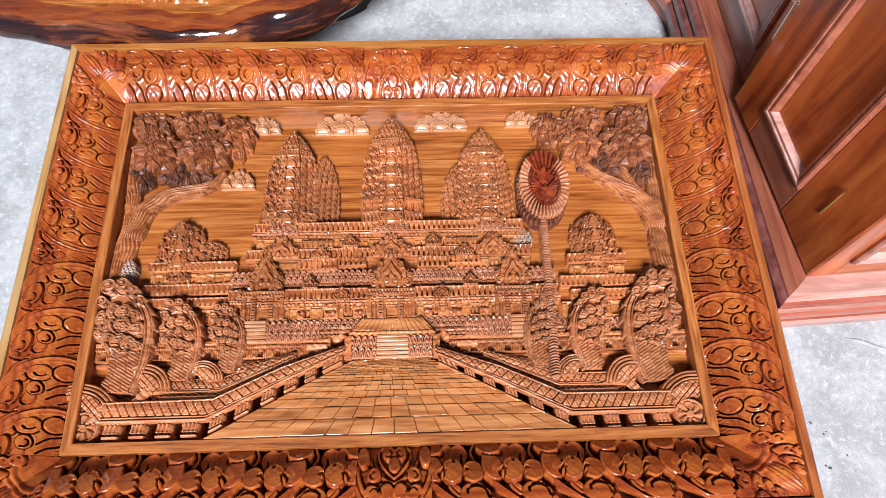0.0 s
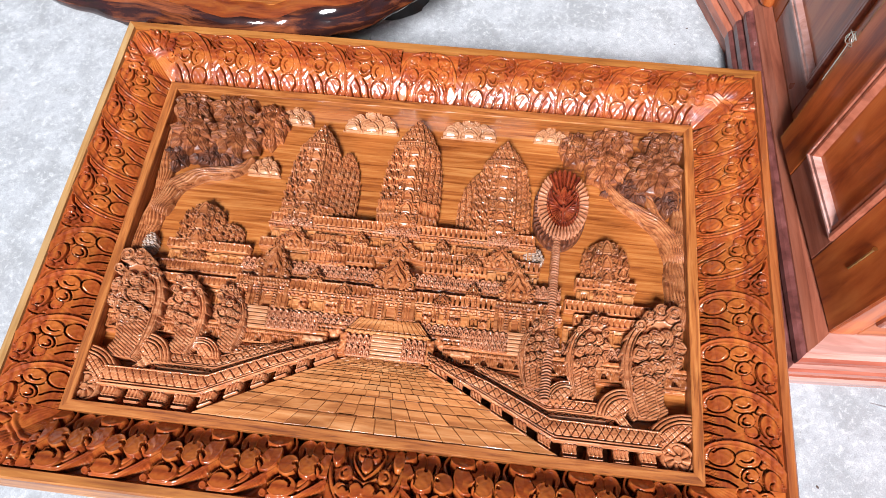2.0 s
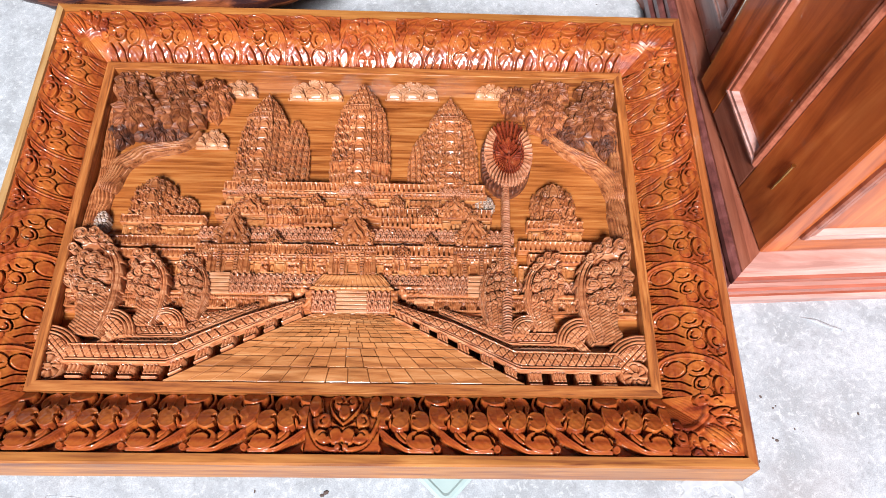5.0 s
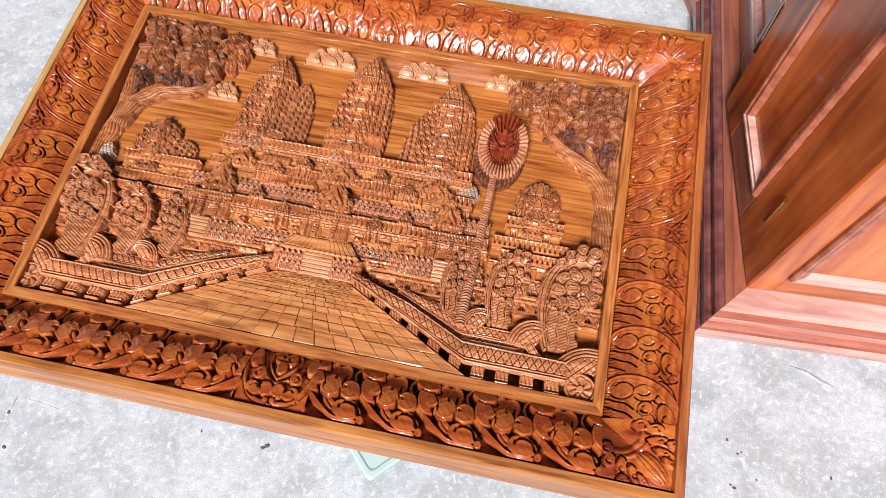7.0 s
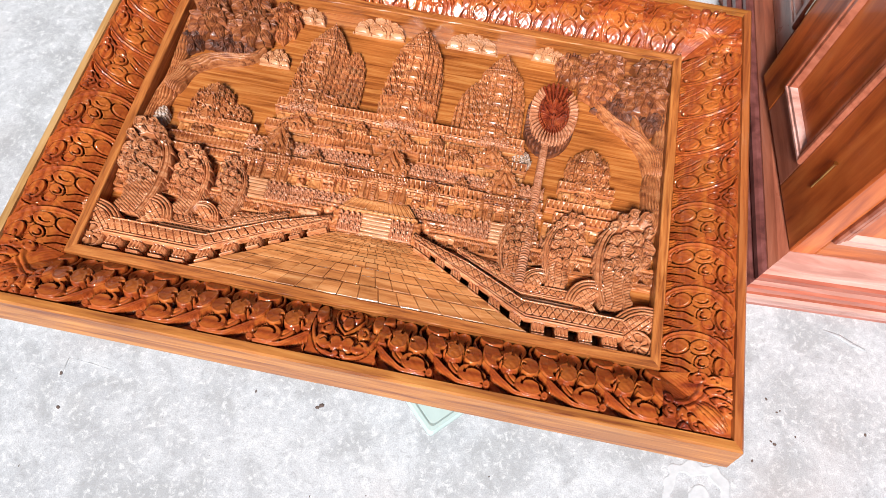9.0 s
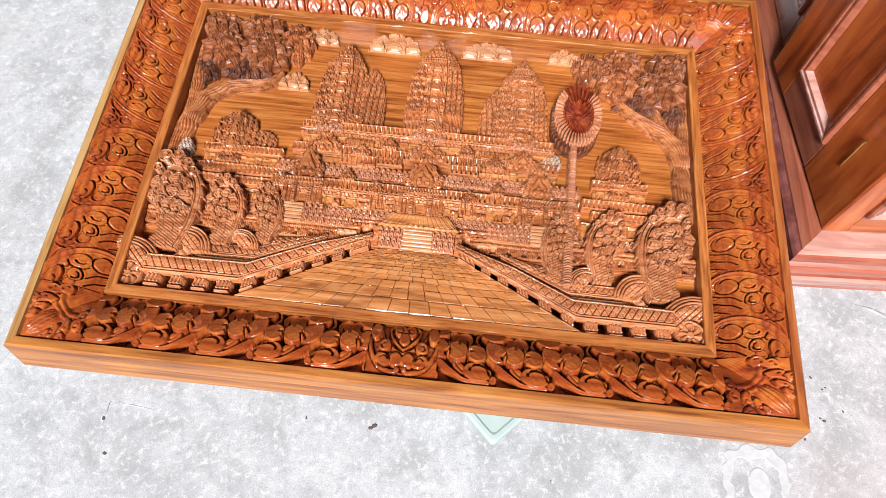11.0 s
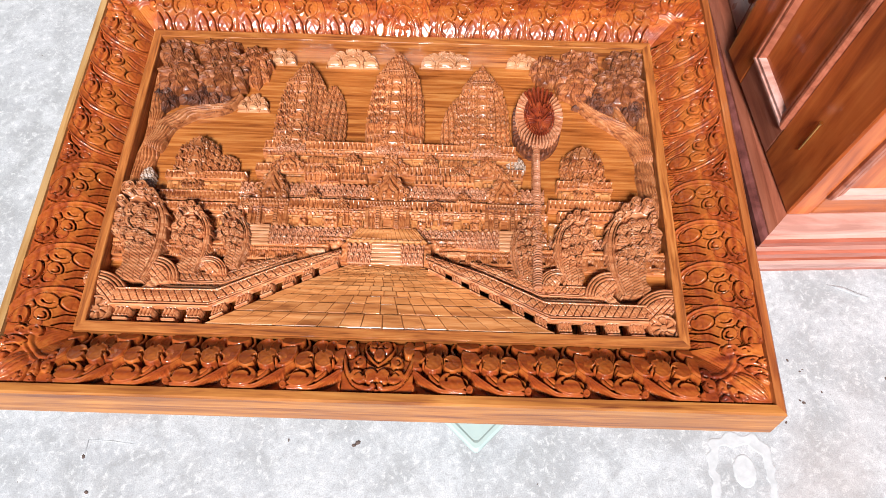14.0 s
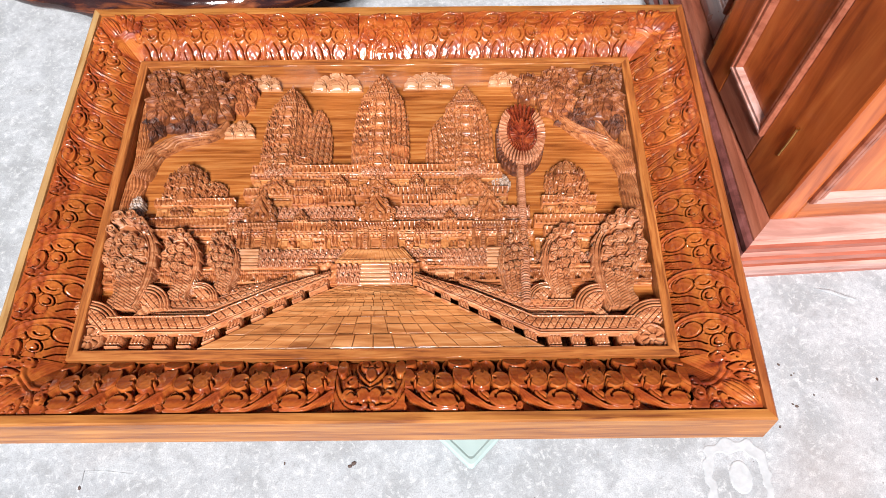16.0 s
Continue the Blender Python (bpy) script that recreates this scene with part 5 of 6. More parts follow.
                H = np.where((e < r) & keep_in, face_h, H)
            # back edge: a smooth crescent, a cut along its inside, flame points on its outside
            dd, t = along(X, Y, spine)
            ww = rx * (0.075 + 0.055 * np.sin(t * math.pi))
            outer = (p > back - 0.02) | (q > 0.90)
            tooth = rx * 0.10 * np.clip(1 - ((t * 9) % 1.0), 0, 1) * (t > 0.30) * outer
            H = np.where((dd >= ww) & (dd < ww + 0.0032) & ~outer & (H > 0), 0.010, H)
            H = np.where((dd < ww + tooth), 0.036 + 0.004 * np.sqrt(np.clip(1 - (dd / (ww + tooth + 1e-5)) ** 2, 0, 1)), H)
            H = np.where((np.abs(dd - ww * 0.55) < 0.0010) & (dd < ww), H - 0.006, H)
            # crest of open scrolls
            for a, b, r in curls:
                x, y = p - a, (q - b) * k
                e, th = np.hypot(x, y), np.arctan2(y, x)
                coil = (e / r - (th + math.pi) / (2 * math.pi) * 0.55) % 0.55
                H = np.where((e < r * 1.18) & (e >= r) & (H > 0), 0.014, H)
                H = np.where(e < r, np.where((coil < 0.17) & (e > 0.18 * r), 0.024, 0.044 - 0.002 * e / r), H)
            return H
        put("serpent", cx - rx * 1.15, cx + rx * 1.30, cy - ry * 1.05, cy + ry * 1.15, fn, "many-headed serpent with scrolled crest and crescent back", res=0.0009)

    if flip:
        hood(-0.322, 0.357, 0.034, 0.068, 11)
        hood(-0.424, 0.360, 0.042, 0.082, 12)
        hood(-0.553, 0.364, 0.061, 0.112, 13)
    else:
        hood(-0.342, 0.352, 0.035, 0.066, 11)
        hood(-0.434, 0.350, 0.043, 0.080, 12)
        hood(-0.550, 0.362, 0.062, 0.113, 13)

    def neck(cx, cy, r0, r1, a0, a1, sy=1.0):
        """The rail's end turning up into a serpent: a smooth swelling with two corded collars."""
        def fn(X, Y):
            x, y = X - cx, (Y - cy) / sy
            r, th = np.hypot(x, y), np.degrees(np.arctan2(y, x))
            k = (r - r0) / (r1 - r0)
            H = 0.031 + 0.006 * np.sin(np.clip(k, 0, 1) * math.pi) - 0.0026 * ((np.abs(np.sin(math.pi * (X + Y) / 0.013)) < 0.2) | (np.abs(np.sin(math.pi * (X - Y) / 0.013)) < 0.2)) * (k < 0.56)
            for c in (0.66, 0.93):
                H = np.where(np.abs(k - c) < 0.085, H - 0.0040, H)
                H = np.where(np.abs(k - c) < 0.040, H + 0.0055, H)
            return np.where((k > 0) & (k < 1) & (th > a0) & (th < a1), H, -1)
        put("serpent_neck", cx - r1, cx + r1, cy - r1 * sy, cy + r1 * sy, fn, "smooth serpent's neck with corded collars")

    neck(-0.607, 0.188, 0.030, 0.082, 2, 112)
    neck(-0.490, 0.243, 0.008, 0.056, 4, 118, 1.12)
    neck(-0.380, 0.264, 0.006, 0.043, 4, 118, 1.05)

    # a flat prop between the great serpent and the rail
    def prop(X, Y):
        a, c, run = beside(X, Y, [(-0.500, 0.226), (-0.463, 0.272)])
        return np.where((np.abs(c) < 0.0085) & (a > 0.0005) & (a < run - 0.0005), 0.034 - 0.0035 * (np.abs(np.abs(c) - 0.0055) < 0.0009) + 0.0012 * np.sin(a * 500), -1)
    put("prop", -0.520, -0.445, 0.212, 0.285, prop, "flat slanting prop", res=0.0009)
    # pale steps below the second rail
    for y0, y1, h in ((0.223, 0.2305, 0.024), (0.232, 0.2400, 0.030)):
        put("rail_step", -0.460, -0.345, y0 - 0.001, y1 + 0.001, lambda X, Y, y0=y0, y1=y1, h=h: np.where((X > -0.458 + (y1 < 0.235) * 0.002) & (X < -0.350 - 1.2 * (Y - 0.240)) & (Y > y0) & (Y < y1), h, -1), "pale narrow step", material=CLOUD, res=0.001)

    def rosette_wheel(X, Y):
        r, th = np.hypot(X + 0.590, (Y - 0.184)), np.arctan2(Y - 0.184, X + 0.590)
        H = 0.028 + 0.004 * np.abs(np.sin(th * 4 + r * 60)) * (r > 0.008) * (r < 0.024) + 0.005 * (r < 0.007) + 0.005 * (np.abs(r - 0.0275) < 0.002)
        return np.where(r < 0.0305, H, -1)
    put("rosette", -0.623, -0.558, 0.152, 0.216, rosette_wheel, "round flower at the rail's end")


side_set(False)
side_set(True)

# ---- stippled bushes with pale dust in their hollows ----
def bush(cx, cy, rx, ry):
    def fn(X, Y):
        r = ell(X, Y, cx, cy, rx, ry)
        f, g = X / 0.0085 + 0.5 * (np.floor(Y / 0.0085) % 2), Y / 0.0085
        e = np.hypot(f - np.floor(f) - 0.5, g - np.floor(g) - 0.5)
        return np.where((r < 1 + 0.12 * np.sin(X * 900) * np.sin(Y * 700)) & (e < 0.46), 0.016 + 0.008 * np.sqrt(np.clip(1 - r * r, 0, 1)) - 0.012 * (e < 0.18), -1)
    patch("bush", cx - rx * 1.2, cx + rx * 1.2, cy - ry * 1.2, cy + ry * 1.2, fn, DUSTY, panel, "small stippled bush with pale dust in its hollows", res=0.0008)


bush(-0.560, 0.505, 0.016, 0.026)
bush(0.268, 0.562, 0.022, 0.022)

# ---- sugar palm before the temple ----
TRUNK = [(0.315, 0.604), (0.312, 0.45), (0.307, 0.262)]


def palm_trunk(X, Y):
    d, t = along(X, Y, TRUNK)
    r = 0.0082 + 0.0030 * t
    return np.where(d < r, 0.028 + 0.010 * np.sqrt(np.clip(1 - (d / r) ** 2, 0, 1)) + 0.0026 * np.sin(Y * 2 * math.pi / 0.0058 + np.sin(X * 300) + 0.8 * np.sin(Y * 90)), -1)


palm = patch("palm_tree", 0.288, 0.335, 0.255, 0.607, palm_trunk, FRIEZE, panel, "sugar palm with ringed trunk and round fan crown", res=0.001)


FAN = (0.322, 0.683, 0.055, 0.082)


def palm_under(X, Y):
    r = ell(X, Y, 0.317, 0.672, 0.058, 0.086)
    return np.where(r < 1, 0.026 + 0.004 * np.abs(np.sin(np.arctan2(Y - 0.67, X - 0.326) * 22)), -1)


def fan_polar(X, Y):
    return ell(X, Y, *FAN), np.arctan2((Y - FAN[1]) / FAN[3], (X - FAN[0]) / FAN[2])


def pale_part(r, th):
    """The fringe: all round but for the top, wider at the sides; its paleness is sky sheen put into the colour."""
    return (r > 0.64 + 0.08 * np.sin(th) ** 2) & (np.abs(np.degrees(th) - 90) > 42)


def palm_fan(X, Y):
    r, th = fan_polar(X, Y)
    pleat = np.abs(np.sin(th * 21))
    return np.where(r < 1 - 0.05 * (1 - pleat), 0.040 + 0.005 * r + 0.0075 * pleat * np.clip(r * 2 - 0.5, 0, 1) - 0.006 * (pleat < 0.28), -1)


def palm_fringe(X, Y):
    r, th = fan_polar(X, Y)
    return np.where(pale_part(r, th), palm_fan(X, Y), -1)


def palm_inside(X, Y):
    r, th = fan_polar(X, Y)
    a = np.arctan2((Y - FAN[1] + 0.012) / FAN[3], (X - FAN[0]) / FAN[2])
    pleat = np.abs(np.sin(a * 17))
    H = 0.041 + 0.004 * r + 0.005 * pleat - 0.004 * (pleat < 0.3) - 0.010 * (np.abs(r - 0.56) < 0.03) * (np.abs(np.degrees(th) - 90) > 42)
    return np.where((r < 1 - 0.05 * (1 - pleat)) & ~pale_part(r, th), H, -1)


def palm_heart(X, Y):
    """A sheaf of young leaves over two bowed stalks."""
    x, y = X - FAN[0], Y - FAN[1]
    H = np.full(X.shape, -1.0)
    for a, L, w in ((90, 0.044, 0.20), (68, 0.040, 0.16), (112, 0.040, 0.16), (48, 0.030, 0.20), (132, 0.030, 0.20)):
        c, q = math.cos(math.radians(a)), math.sin(math.radians(a))
        u, v = (x * c + (y + 0.006) * q) / L, (-x * q + (y + 0.006) * c) / (L * w)
        wid = np.clip(1 - (2 * u - 1) ** 2, 0, 1) ** 0.8
        H = np.maximum(H, np.where((u > 0) & (u < 1) & (np.abs(v) < wid), 0.056 - 0.005 * np.abs(v) - 0.003 * (np.abs(v) < 0.15), -1))
    for sx in (-1, 1):
        H = ridge(H, x, y, curve([(0.0, -0.022), (sx * 0.012, -0.010), (sx * 0.024, 0.006), (sx * 0.028, 0.022)]), 0.0030, 0.006, 0.3, lift=0.052)
    H = ridge(H, x, y, [(0.0, -0.012), (0.0, -0.044)], 0.0048, 0.007, 0.3, lift=0.051)
    return H


# the fan's underside is coloured dark for the shade beneath the crown
patch("fan_underside", 0.262, 0.392, 0.575, 0.757, palm_under, SHADE, palm, "underside of the fan, shade put into its colour", res=0.0011)
patch("frond_ring", 0.266, 0.388, 0.600, 0.770, palm_fringe, FRIEZE, palm, "fringe of pleated fronds, sky sheen in its colour", res=0.0009)
patch("fan_crown", 0.266, 0.388, 0.600, 0.770, palm_inside, PALMRED, palm, "dark red heart of folded fronds", res=0.0009)
patch("palm_heart", 0.285, 0.370, 0.632, 0.735, palm_heart, PALMRED, palm, "young leaves at the crown's centre", res=0.0009)

# ---- cabinet beside the panel ----
CO = Vector((0.875, 0.465))
CR = radians(3.0)
CX, CY = Vector((math.cos(CR), math.sin(CR))), Vector((-math.sin(CR), math.cos(CR)))


def cpt(x, y):
    v = CO + CX * x + CY * y
    return (v.x, v.y)


CAB_TOP = 1.75
cab = thing("cabinet", (1.15, 0.9, 0), "tall red-brown wooden cabinet with one panelled door ajar", "cabinet")


def board(bm, a, b, thick, z0, z1, ease=0.003):
    """An upright board from plan point a to b, thickness to the right of that way, edges eased."""
    a, b = Vector(a), Vector(b)
    d = (b - a).normalized()
    n = Vector((d.y, -d.x))
    e = ease
    L = (b - a).length
    rings = []
    for z, i in ((z0, e), (z0 + e, 0), (z1 - e, 0), (z1, e)):
        pts = [(i, 0 + i), (L - i, 0 + i), (L - i, thick - i), (i, thick - i)]
        rings.append([bm.verts.new((a.x + d.x * s + n.x * t, a.y + d.y * s + n.y * t, z)) for s, t in pts])
    for p, q in zip(rings, rings[1:]):
        for k in range(4):
            face(bm, (p[k], p[(k + 1) % 4], q[(k + 1) % 4], q[k]))
    face(bm, rings[0][::-1])
    face(bm, rings[-1])


def moulded_leaf(parent, name, a, b, z0, z1, out, stile, label, rail=None, last=None, level=None):
    """A frame-and-panel face from a to b: stiles, rails, a raised moulding round a sunk panel. out: unit way it faces."""
    a, b, out = Vector(a), Vector(b), Vector(out).normalized()
    d = (b - a).normalized()
    L = (b - a).length
    rail, last = rail or stile, last or stile
    def P(s, z, t):
        v = a + d * s + out * t
        return (v.x, v.y, z)
    def slab_bm(s0, s1, za, zb, t0, t1, ease=0.0025):
        bm = bmesh.new()
        rings = []
        for t, i in ((t0, 0), (t1 - ease, 0), (t1, ease)):
            rings.append([bm.verts.new(P(s, z, t)) for s, z in ((s0 + i, za + i), (s1 - i, za + i), (s1 - i, zb - i), (s0 + i, zb - i))])
        for p, q in zip(rings, rings[1:]):
            for k in range(4):
                face(bm, (p[k], p[(k + 1) % 4], q[(k + 1) % 4], q[k]))
        face(bm, rings[0][::-1])
        face(bm, rings[-1])
        return bm
    core = part(name, slab_bm(0.004, L - 0.004, z0 + 0.004, z1 - 0.004, -0.024, -0.004), CAB, parent, label)
    for s0, s1 in ((0, stile), (L - last, L)):
        part("stile", slab_bm(s0, s1, z0, z1, -0.022, 0.0), CAB, core)
    part("rail", slab_bm(stile + 0.0004, L - last - 0.0004, z0, z0 + rail, -0.022, -0.0005), level or CABH, core)
    part("rail", slab_bm(stile + 0.0004, L - last - 0.0004, z1 - rail, z1, -0.022, -0.0005), level or CABH, core)
    # moulding: a stepped, rounded section mitred round the opening
    sec = [(0.0, -0.014), (0.0, 0.006), (0.004, 0.010), (0.010, 0.010), (0.0125, 0.005), (0.015, 0.0075), (0.021, 0.0075), (0.026, 0.001), (0.030, -0.005)]
    q = [(stile, z0 + rail), (L - last, z0 + rail), (L - last, z1 - rail), (stile, z1 - rail)]
    inward = [(1, 1), (-1, 1), (-1, -1), (1, -1)]
    for k in range(4):
        bm = bmesh.new()
        j = (k + 1) % 4
        r0 = [bm.verts.new(P(q[k][0] + inward[k][0] * o, q[k][1] + inward[k][1] * o, t)) for o, t in sec]
        r1 = [bm.verts.new(P(q[j][0] + inward[j][0] * o, q[j][1] + inward[j][1] * o, t)) for o, t in sec]
        for i in range(len(sec) - 1):
            face(bm, (r0[i], r0[i + 1], r1[i + 1], r1[i]))
        # level mouldings get the paler wood: their highlight is painted in
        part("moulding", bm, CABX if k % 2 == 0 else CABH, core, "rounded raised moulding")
    return core


# carcass and base
bm = bmesh.new()
prism(bm, [cpt(0.03, 0.03), cpt(0.62, 0.03), cpt(0.62, 0.90), cpt(0.03, 0.90)], 0.02, CAB_TOP)
part("carcass", bm, CAB, cab)
BASE = [(0.046, 0.0), (0.046, 0.046), (0.050, 0.050), (0.064, 0.056), (0.068, 0.064), (0.068, 0.090), (0.062, 0.097), (0.054, 0.098), (0.054, 0.104), (0.060, 0.107), (0.060, 0.128), (0.054, 0.134), (0.044, 0.135),
        (0.044, 0.142), (0.048, 0.145), (0.047, 0.160), (0.040, 0.166), (0.030, 0.167), (0.030, 0.174), (0.026, 0.182), (0.018, 0.196), (0.006, 0.204), (0.0, 0.208), (-0.03, 0.208), (-0.03, 0.0)]
PLINTH = [cpt(0.0, 0.90), cpt(0.0, 0.0), cpt(0.66, 0.0)]
# front side of the base, coloured much darker than the end
bm = bmesh.new()
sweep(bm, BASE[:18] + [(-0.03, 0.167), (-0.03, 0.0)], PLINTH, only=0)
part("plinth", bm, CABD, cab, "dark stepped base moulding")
bm = bmesh.new()
sweep(bm, [(-0.03, 0.1675), (0.030, 0.1675)] + BASE[18:-1], PLINTH, only=0)
part("plinth_cap", bm, CABH, cab, "pale cap moulding over the dark base")
# the end's base is red boards; pale bands between hold painted sky sheen
for name, i, j, mat, label in (("plinth", 0, 3, CABR, "red foot board"), ("plinth_round", 2, 7, CABX, "rounded base moulding with sky sheen in its colour"), ("plinth_round", 6, 12, CABR, "red rounded base moulding"),
                               ("plinth_fillet", 11, 14, CABX, "thin fillet with sky sheen in its colour"), ("plinth_cap", 13, 17, CABR, "red cap moulding"), ("plinth_fillet", 16, 19, CABX, "thin fillet with sky sheen in its colour"),
                               ("plinth_cove", 18, 23, CABX, "cove under the end panel, sky sheen in its colour")):
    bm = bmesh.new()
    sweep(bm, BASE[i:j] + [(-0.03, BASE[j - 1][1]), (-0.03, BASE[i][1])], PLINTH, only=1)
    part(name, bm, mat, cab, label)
# end panel towards the light
moulded_leaf(cab, "end_panel", cpt(0.0, 0.0), cpt(0.62, 0.0), 0.21, CAB_TOP, tuple(-CY), 0.052, "framed end panel", 0.075, level=CABO)
# front: a fixed far leaf and a near leaf standing ajar, hinged at the corner
out = tuple(-CX)
moulded_leaf(cab, "door", cpt(0.0, 0.90), cpt(0.0, 0.452), 0.21, CAB_TOP, out, 0.085, "closed panelled door", 0.095)
hinge = Vector(cpt(-0.001, 0.002))
edge = Vector((0.815, 0.930))
dw = (edge - hinge).normalized()
near = moulded_leaf(cab, "door", tuple(edge), tuple(hinge), 0.212, CAB_TOP - 0.01, (-dw.y, dw.x), 0.100, "panelled door standing ajar", 0.095, 0.160)
bm = bmesh.new()
nrm = Vector((dw.y, -dw.x))
board(bm, tuple(edge + dw * 0.001), tuple(edge + dw * 0.001 + nrm * 0.030), 0.004, 0.213, CAB_TOP - 0.012, 0.001)
part("edge_lipping", bm, RIM, near, "orange door edge")
# small brass bolt on the near door
bm = bmesh.new()
base = Vector(cpt(-0.004, 0.090))
tube(bm, [(base.x - 0.006, base.y, 0.335), (base.x - 0.007, base.y - 0.002, 0.385), (base.x - 0.008, base.y - 0.003, 0.425), (base.x - 0.008, base.y - 0.003, 0.432)], [0.0022, 0.0024, 0.0026, 0.0044], 8)
part("bolt", bm, BRASS, near, "small brass bolt")
# canted wing beyond the doors
wing = thing("corner_cabinet", (0.95, 1.6, 0), "red-brown wooden corner cabinet behind the panelled doors", "cabinet")
WA, WB = Vector((0.826, 1.37)), Vector((0.70, 1.70))
wd = (WB - WA).normalized()
wn2 = Vector((-wd.y, wd.x))
bm = bmesh.new()
prism(bm, [tuple(WA - wn2 * 0.03), tuple(WA - wn2 * 0.5), tuple(WB - wn2 * 0.5), tuple(WB - wn2 * 0.03)], 0.02, CAB_TOP - 0.04)
part("carcass", bm, CAB, wing)
bm = bmesh.new()
sweep(bm, BASE, [tuple(WB), tuple(WA)])
part("plinth", bm, CABH, wing)
moulded_leaf(wing, "front_panel", tuple(WB), tuple(WA), 0.21, CAB_TOP - 0.04, tuple(wn2), 0.05, "framed front panel", 0.08)
bm = bmesh.new()
for z, r in ((0.205, 0.024), (0.215, 0.026), (0.235, 0.018), (0.27, 0.023), (0.30, 0.02), (0.31, 0.024), (0.33, 0.020), (1.2, 0.017), (CAB_TOP - 0.04, 0.02)):
    ring = [bm.verts.new((WA.x - 0.002 + r * math.cos(k * math.pi / 6), WA.y - 0.012 + r * math.sin(k * math.pi / 6), z)) for k in range(12)]
    if z > 0.206:
        for k in range(12):
            face(bm, (prev[k], prev[(k + 1) % 12], ring[(k + 1) % 12], ring[k]))
    prev = ring
face(bm, prev)
part("turned_column", bm, CAB, wing, "turned corner column", smooth=True)

# twist of wire looped at the door's edge
wire = thing("wire_twist", (edge.x, edge.y, 0.52), "thin twisted wire looped round the cabinet door's edge", "wire")
for k, (dx, dz, r) in enumerate(((0.0, 0.0, 0.014), (0.004, 0.004, 0.011), (-0.004, 0.006, 0.012))):
    bm = bmesh.new()
    c = Vector((edge.x - 0.004, edge.y + 0.006, 0.535))
    tube(bm, [(c.x + 0.3 * r * math.sin(a * 2 + k) + dx, c.y + r * math.cos(a), c.z + r * math.sin(a) + dz) for a in (j * 0.45 for j in range(15))], 0.0011, 5)
    part("loop", bm, WIRE, wire)
bm = bmesh.new()
tube(bm, [(edge.x - 0.004, edge.y + 0.004, 0.525), (edge.x - 0.0035, edge.y + 0.002, 0.47), (edge.x - 0.003, edge.y + 0.002, 0.42)], 0.0011, 5)
part("tail", bm, WIRE, wire)

# ---- burl slab table behind the panel ----
slab = thing("slab_table", (-0.5, 1.75, 0), "glossy burl slab table with carved top on black root legs", "table")
SC = Vector((-0.53, 1.76))


def slab_r(a):
    rx = 0.95 if math.cos(a) < 0 else 0.69
    k = 1 / math.sqrt((math.cos(a) / rx) ** 2 + (math.sin(a) / 0.695) ** 2)
    return k * (1 + 0.012 * math.sin(5 * a + 1) + 0.008 * math.sin(11 * a) + 0.005 * math.sin(23 * a + 2))


NS = 180
EDGE = ((-0.09, 0.200), (-0.03, 0.208), (-0.008, 0.222), (0.0, 0.238), (-0.004, 0.252), (-0.012, 0.260), (-0.017, 0.268), (-0.024, 0.280), (-0.036, 0.286), (-0.052, 0.283), (-0.075, 0.276), (-0.105, 0.266))


def slab_band(name, rings, material, label):
    bm = bmesh.new()
    prev = None
    for off, z in rings:
        ring = []
        for k in range(NS):
            a = 2 * math.pi * k / NS
            r = slab_r(a) + off + 0.006 * math.sin(9 * a + 30 * z) + 0.003 * math.sin(27 * a + 45 * z) + 0.0015 * math.sin(61 * a - 80 * z)
            ring.append(bm.verts.new((SC.x + r * math.cos(a), SC.y + r * math.sin(a), z + 0.003 * math.sin(14 * a) + 0.002 * math.sin(37 * a))))
        if prev:
            for k in range(NS):
                face(bm, (prev[k], prev[(k + 1) % NS], ring[(k + 1) % NS], ring[k]))
        prev = ring
    part(name, bm, material, slab, label, smooth=True)


slab_band("live_edge", EDGE[:9], SLAB, "dark glossy live edge")
slab_band("top_rim", EDGE[8:], BORDER, "orange rim round the carved top")


def slab_top(X, Y):
    a = np.arctan2(Y - SC.y, X - SC.x)
    rx = np.where(np.cos(a) < 0, 0.95, 0.69)
    k = 1 / np.sqrt((np.cos(a) / rx) ** 2 + (np.sin(a) / 0.695) ** 2) - 0.085
    r = np.hypot(X - SC.x, Y - SC.y)
    H = 0.008 + 0.004 * np.sin(X * 40 + 2 * np.sin(Y * 30)) * 0.3
    cell = np.sin(X * 210 + 4 * np.sin(Y * 90)) * np.sin(Y * 230 + 4 * np.sin(X * 110))
    zone = np.clip((np.sin(X * 9 + 0.4) + 0.55 * np.sin(X * 23 + Y * 11) + 0.35) * 1.4, 0, 1) * np.clip((k - r - 0.045) / 0.03, 0, 1)
    H = H + zone * (0.012 + 0.010 * cell)
    return np.where(r < k, np.maximum(H, 0.001), -1)


patch("carved_top", -1.50, 0.18, 1.05, 2.48, slab_top, BOARD, slab, "carved leafy top in orange wood", res=0.006, base=0.256)
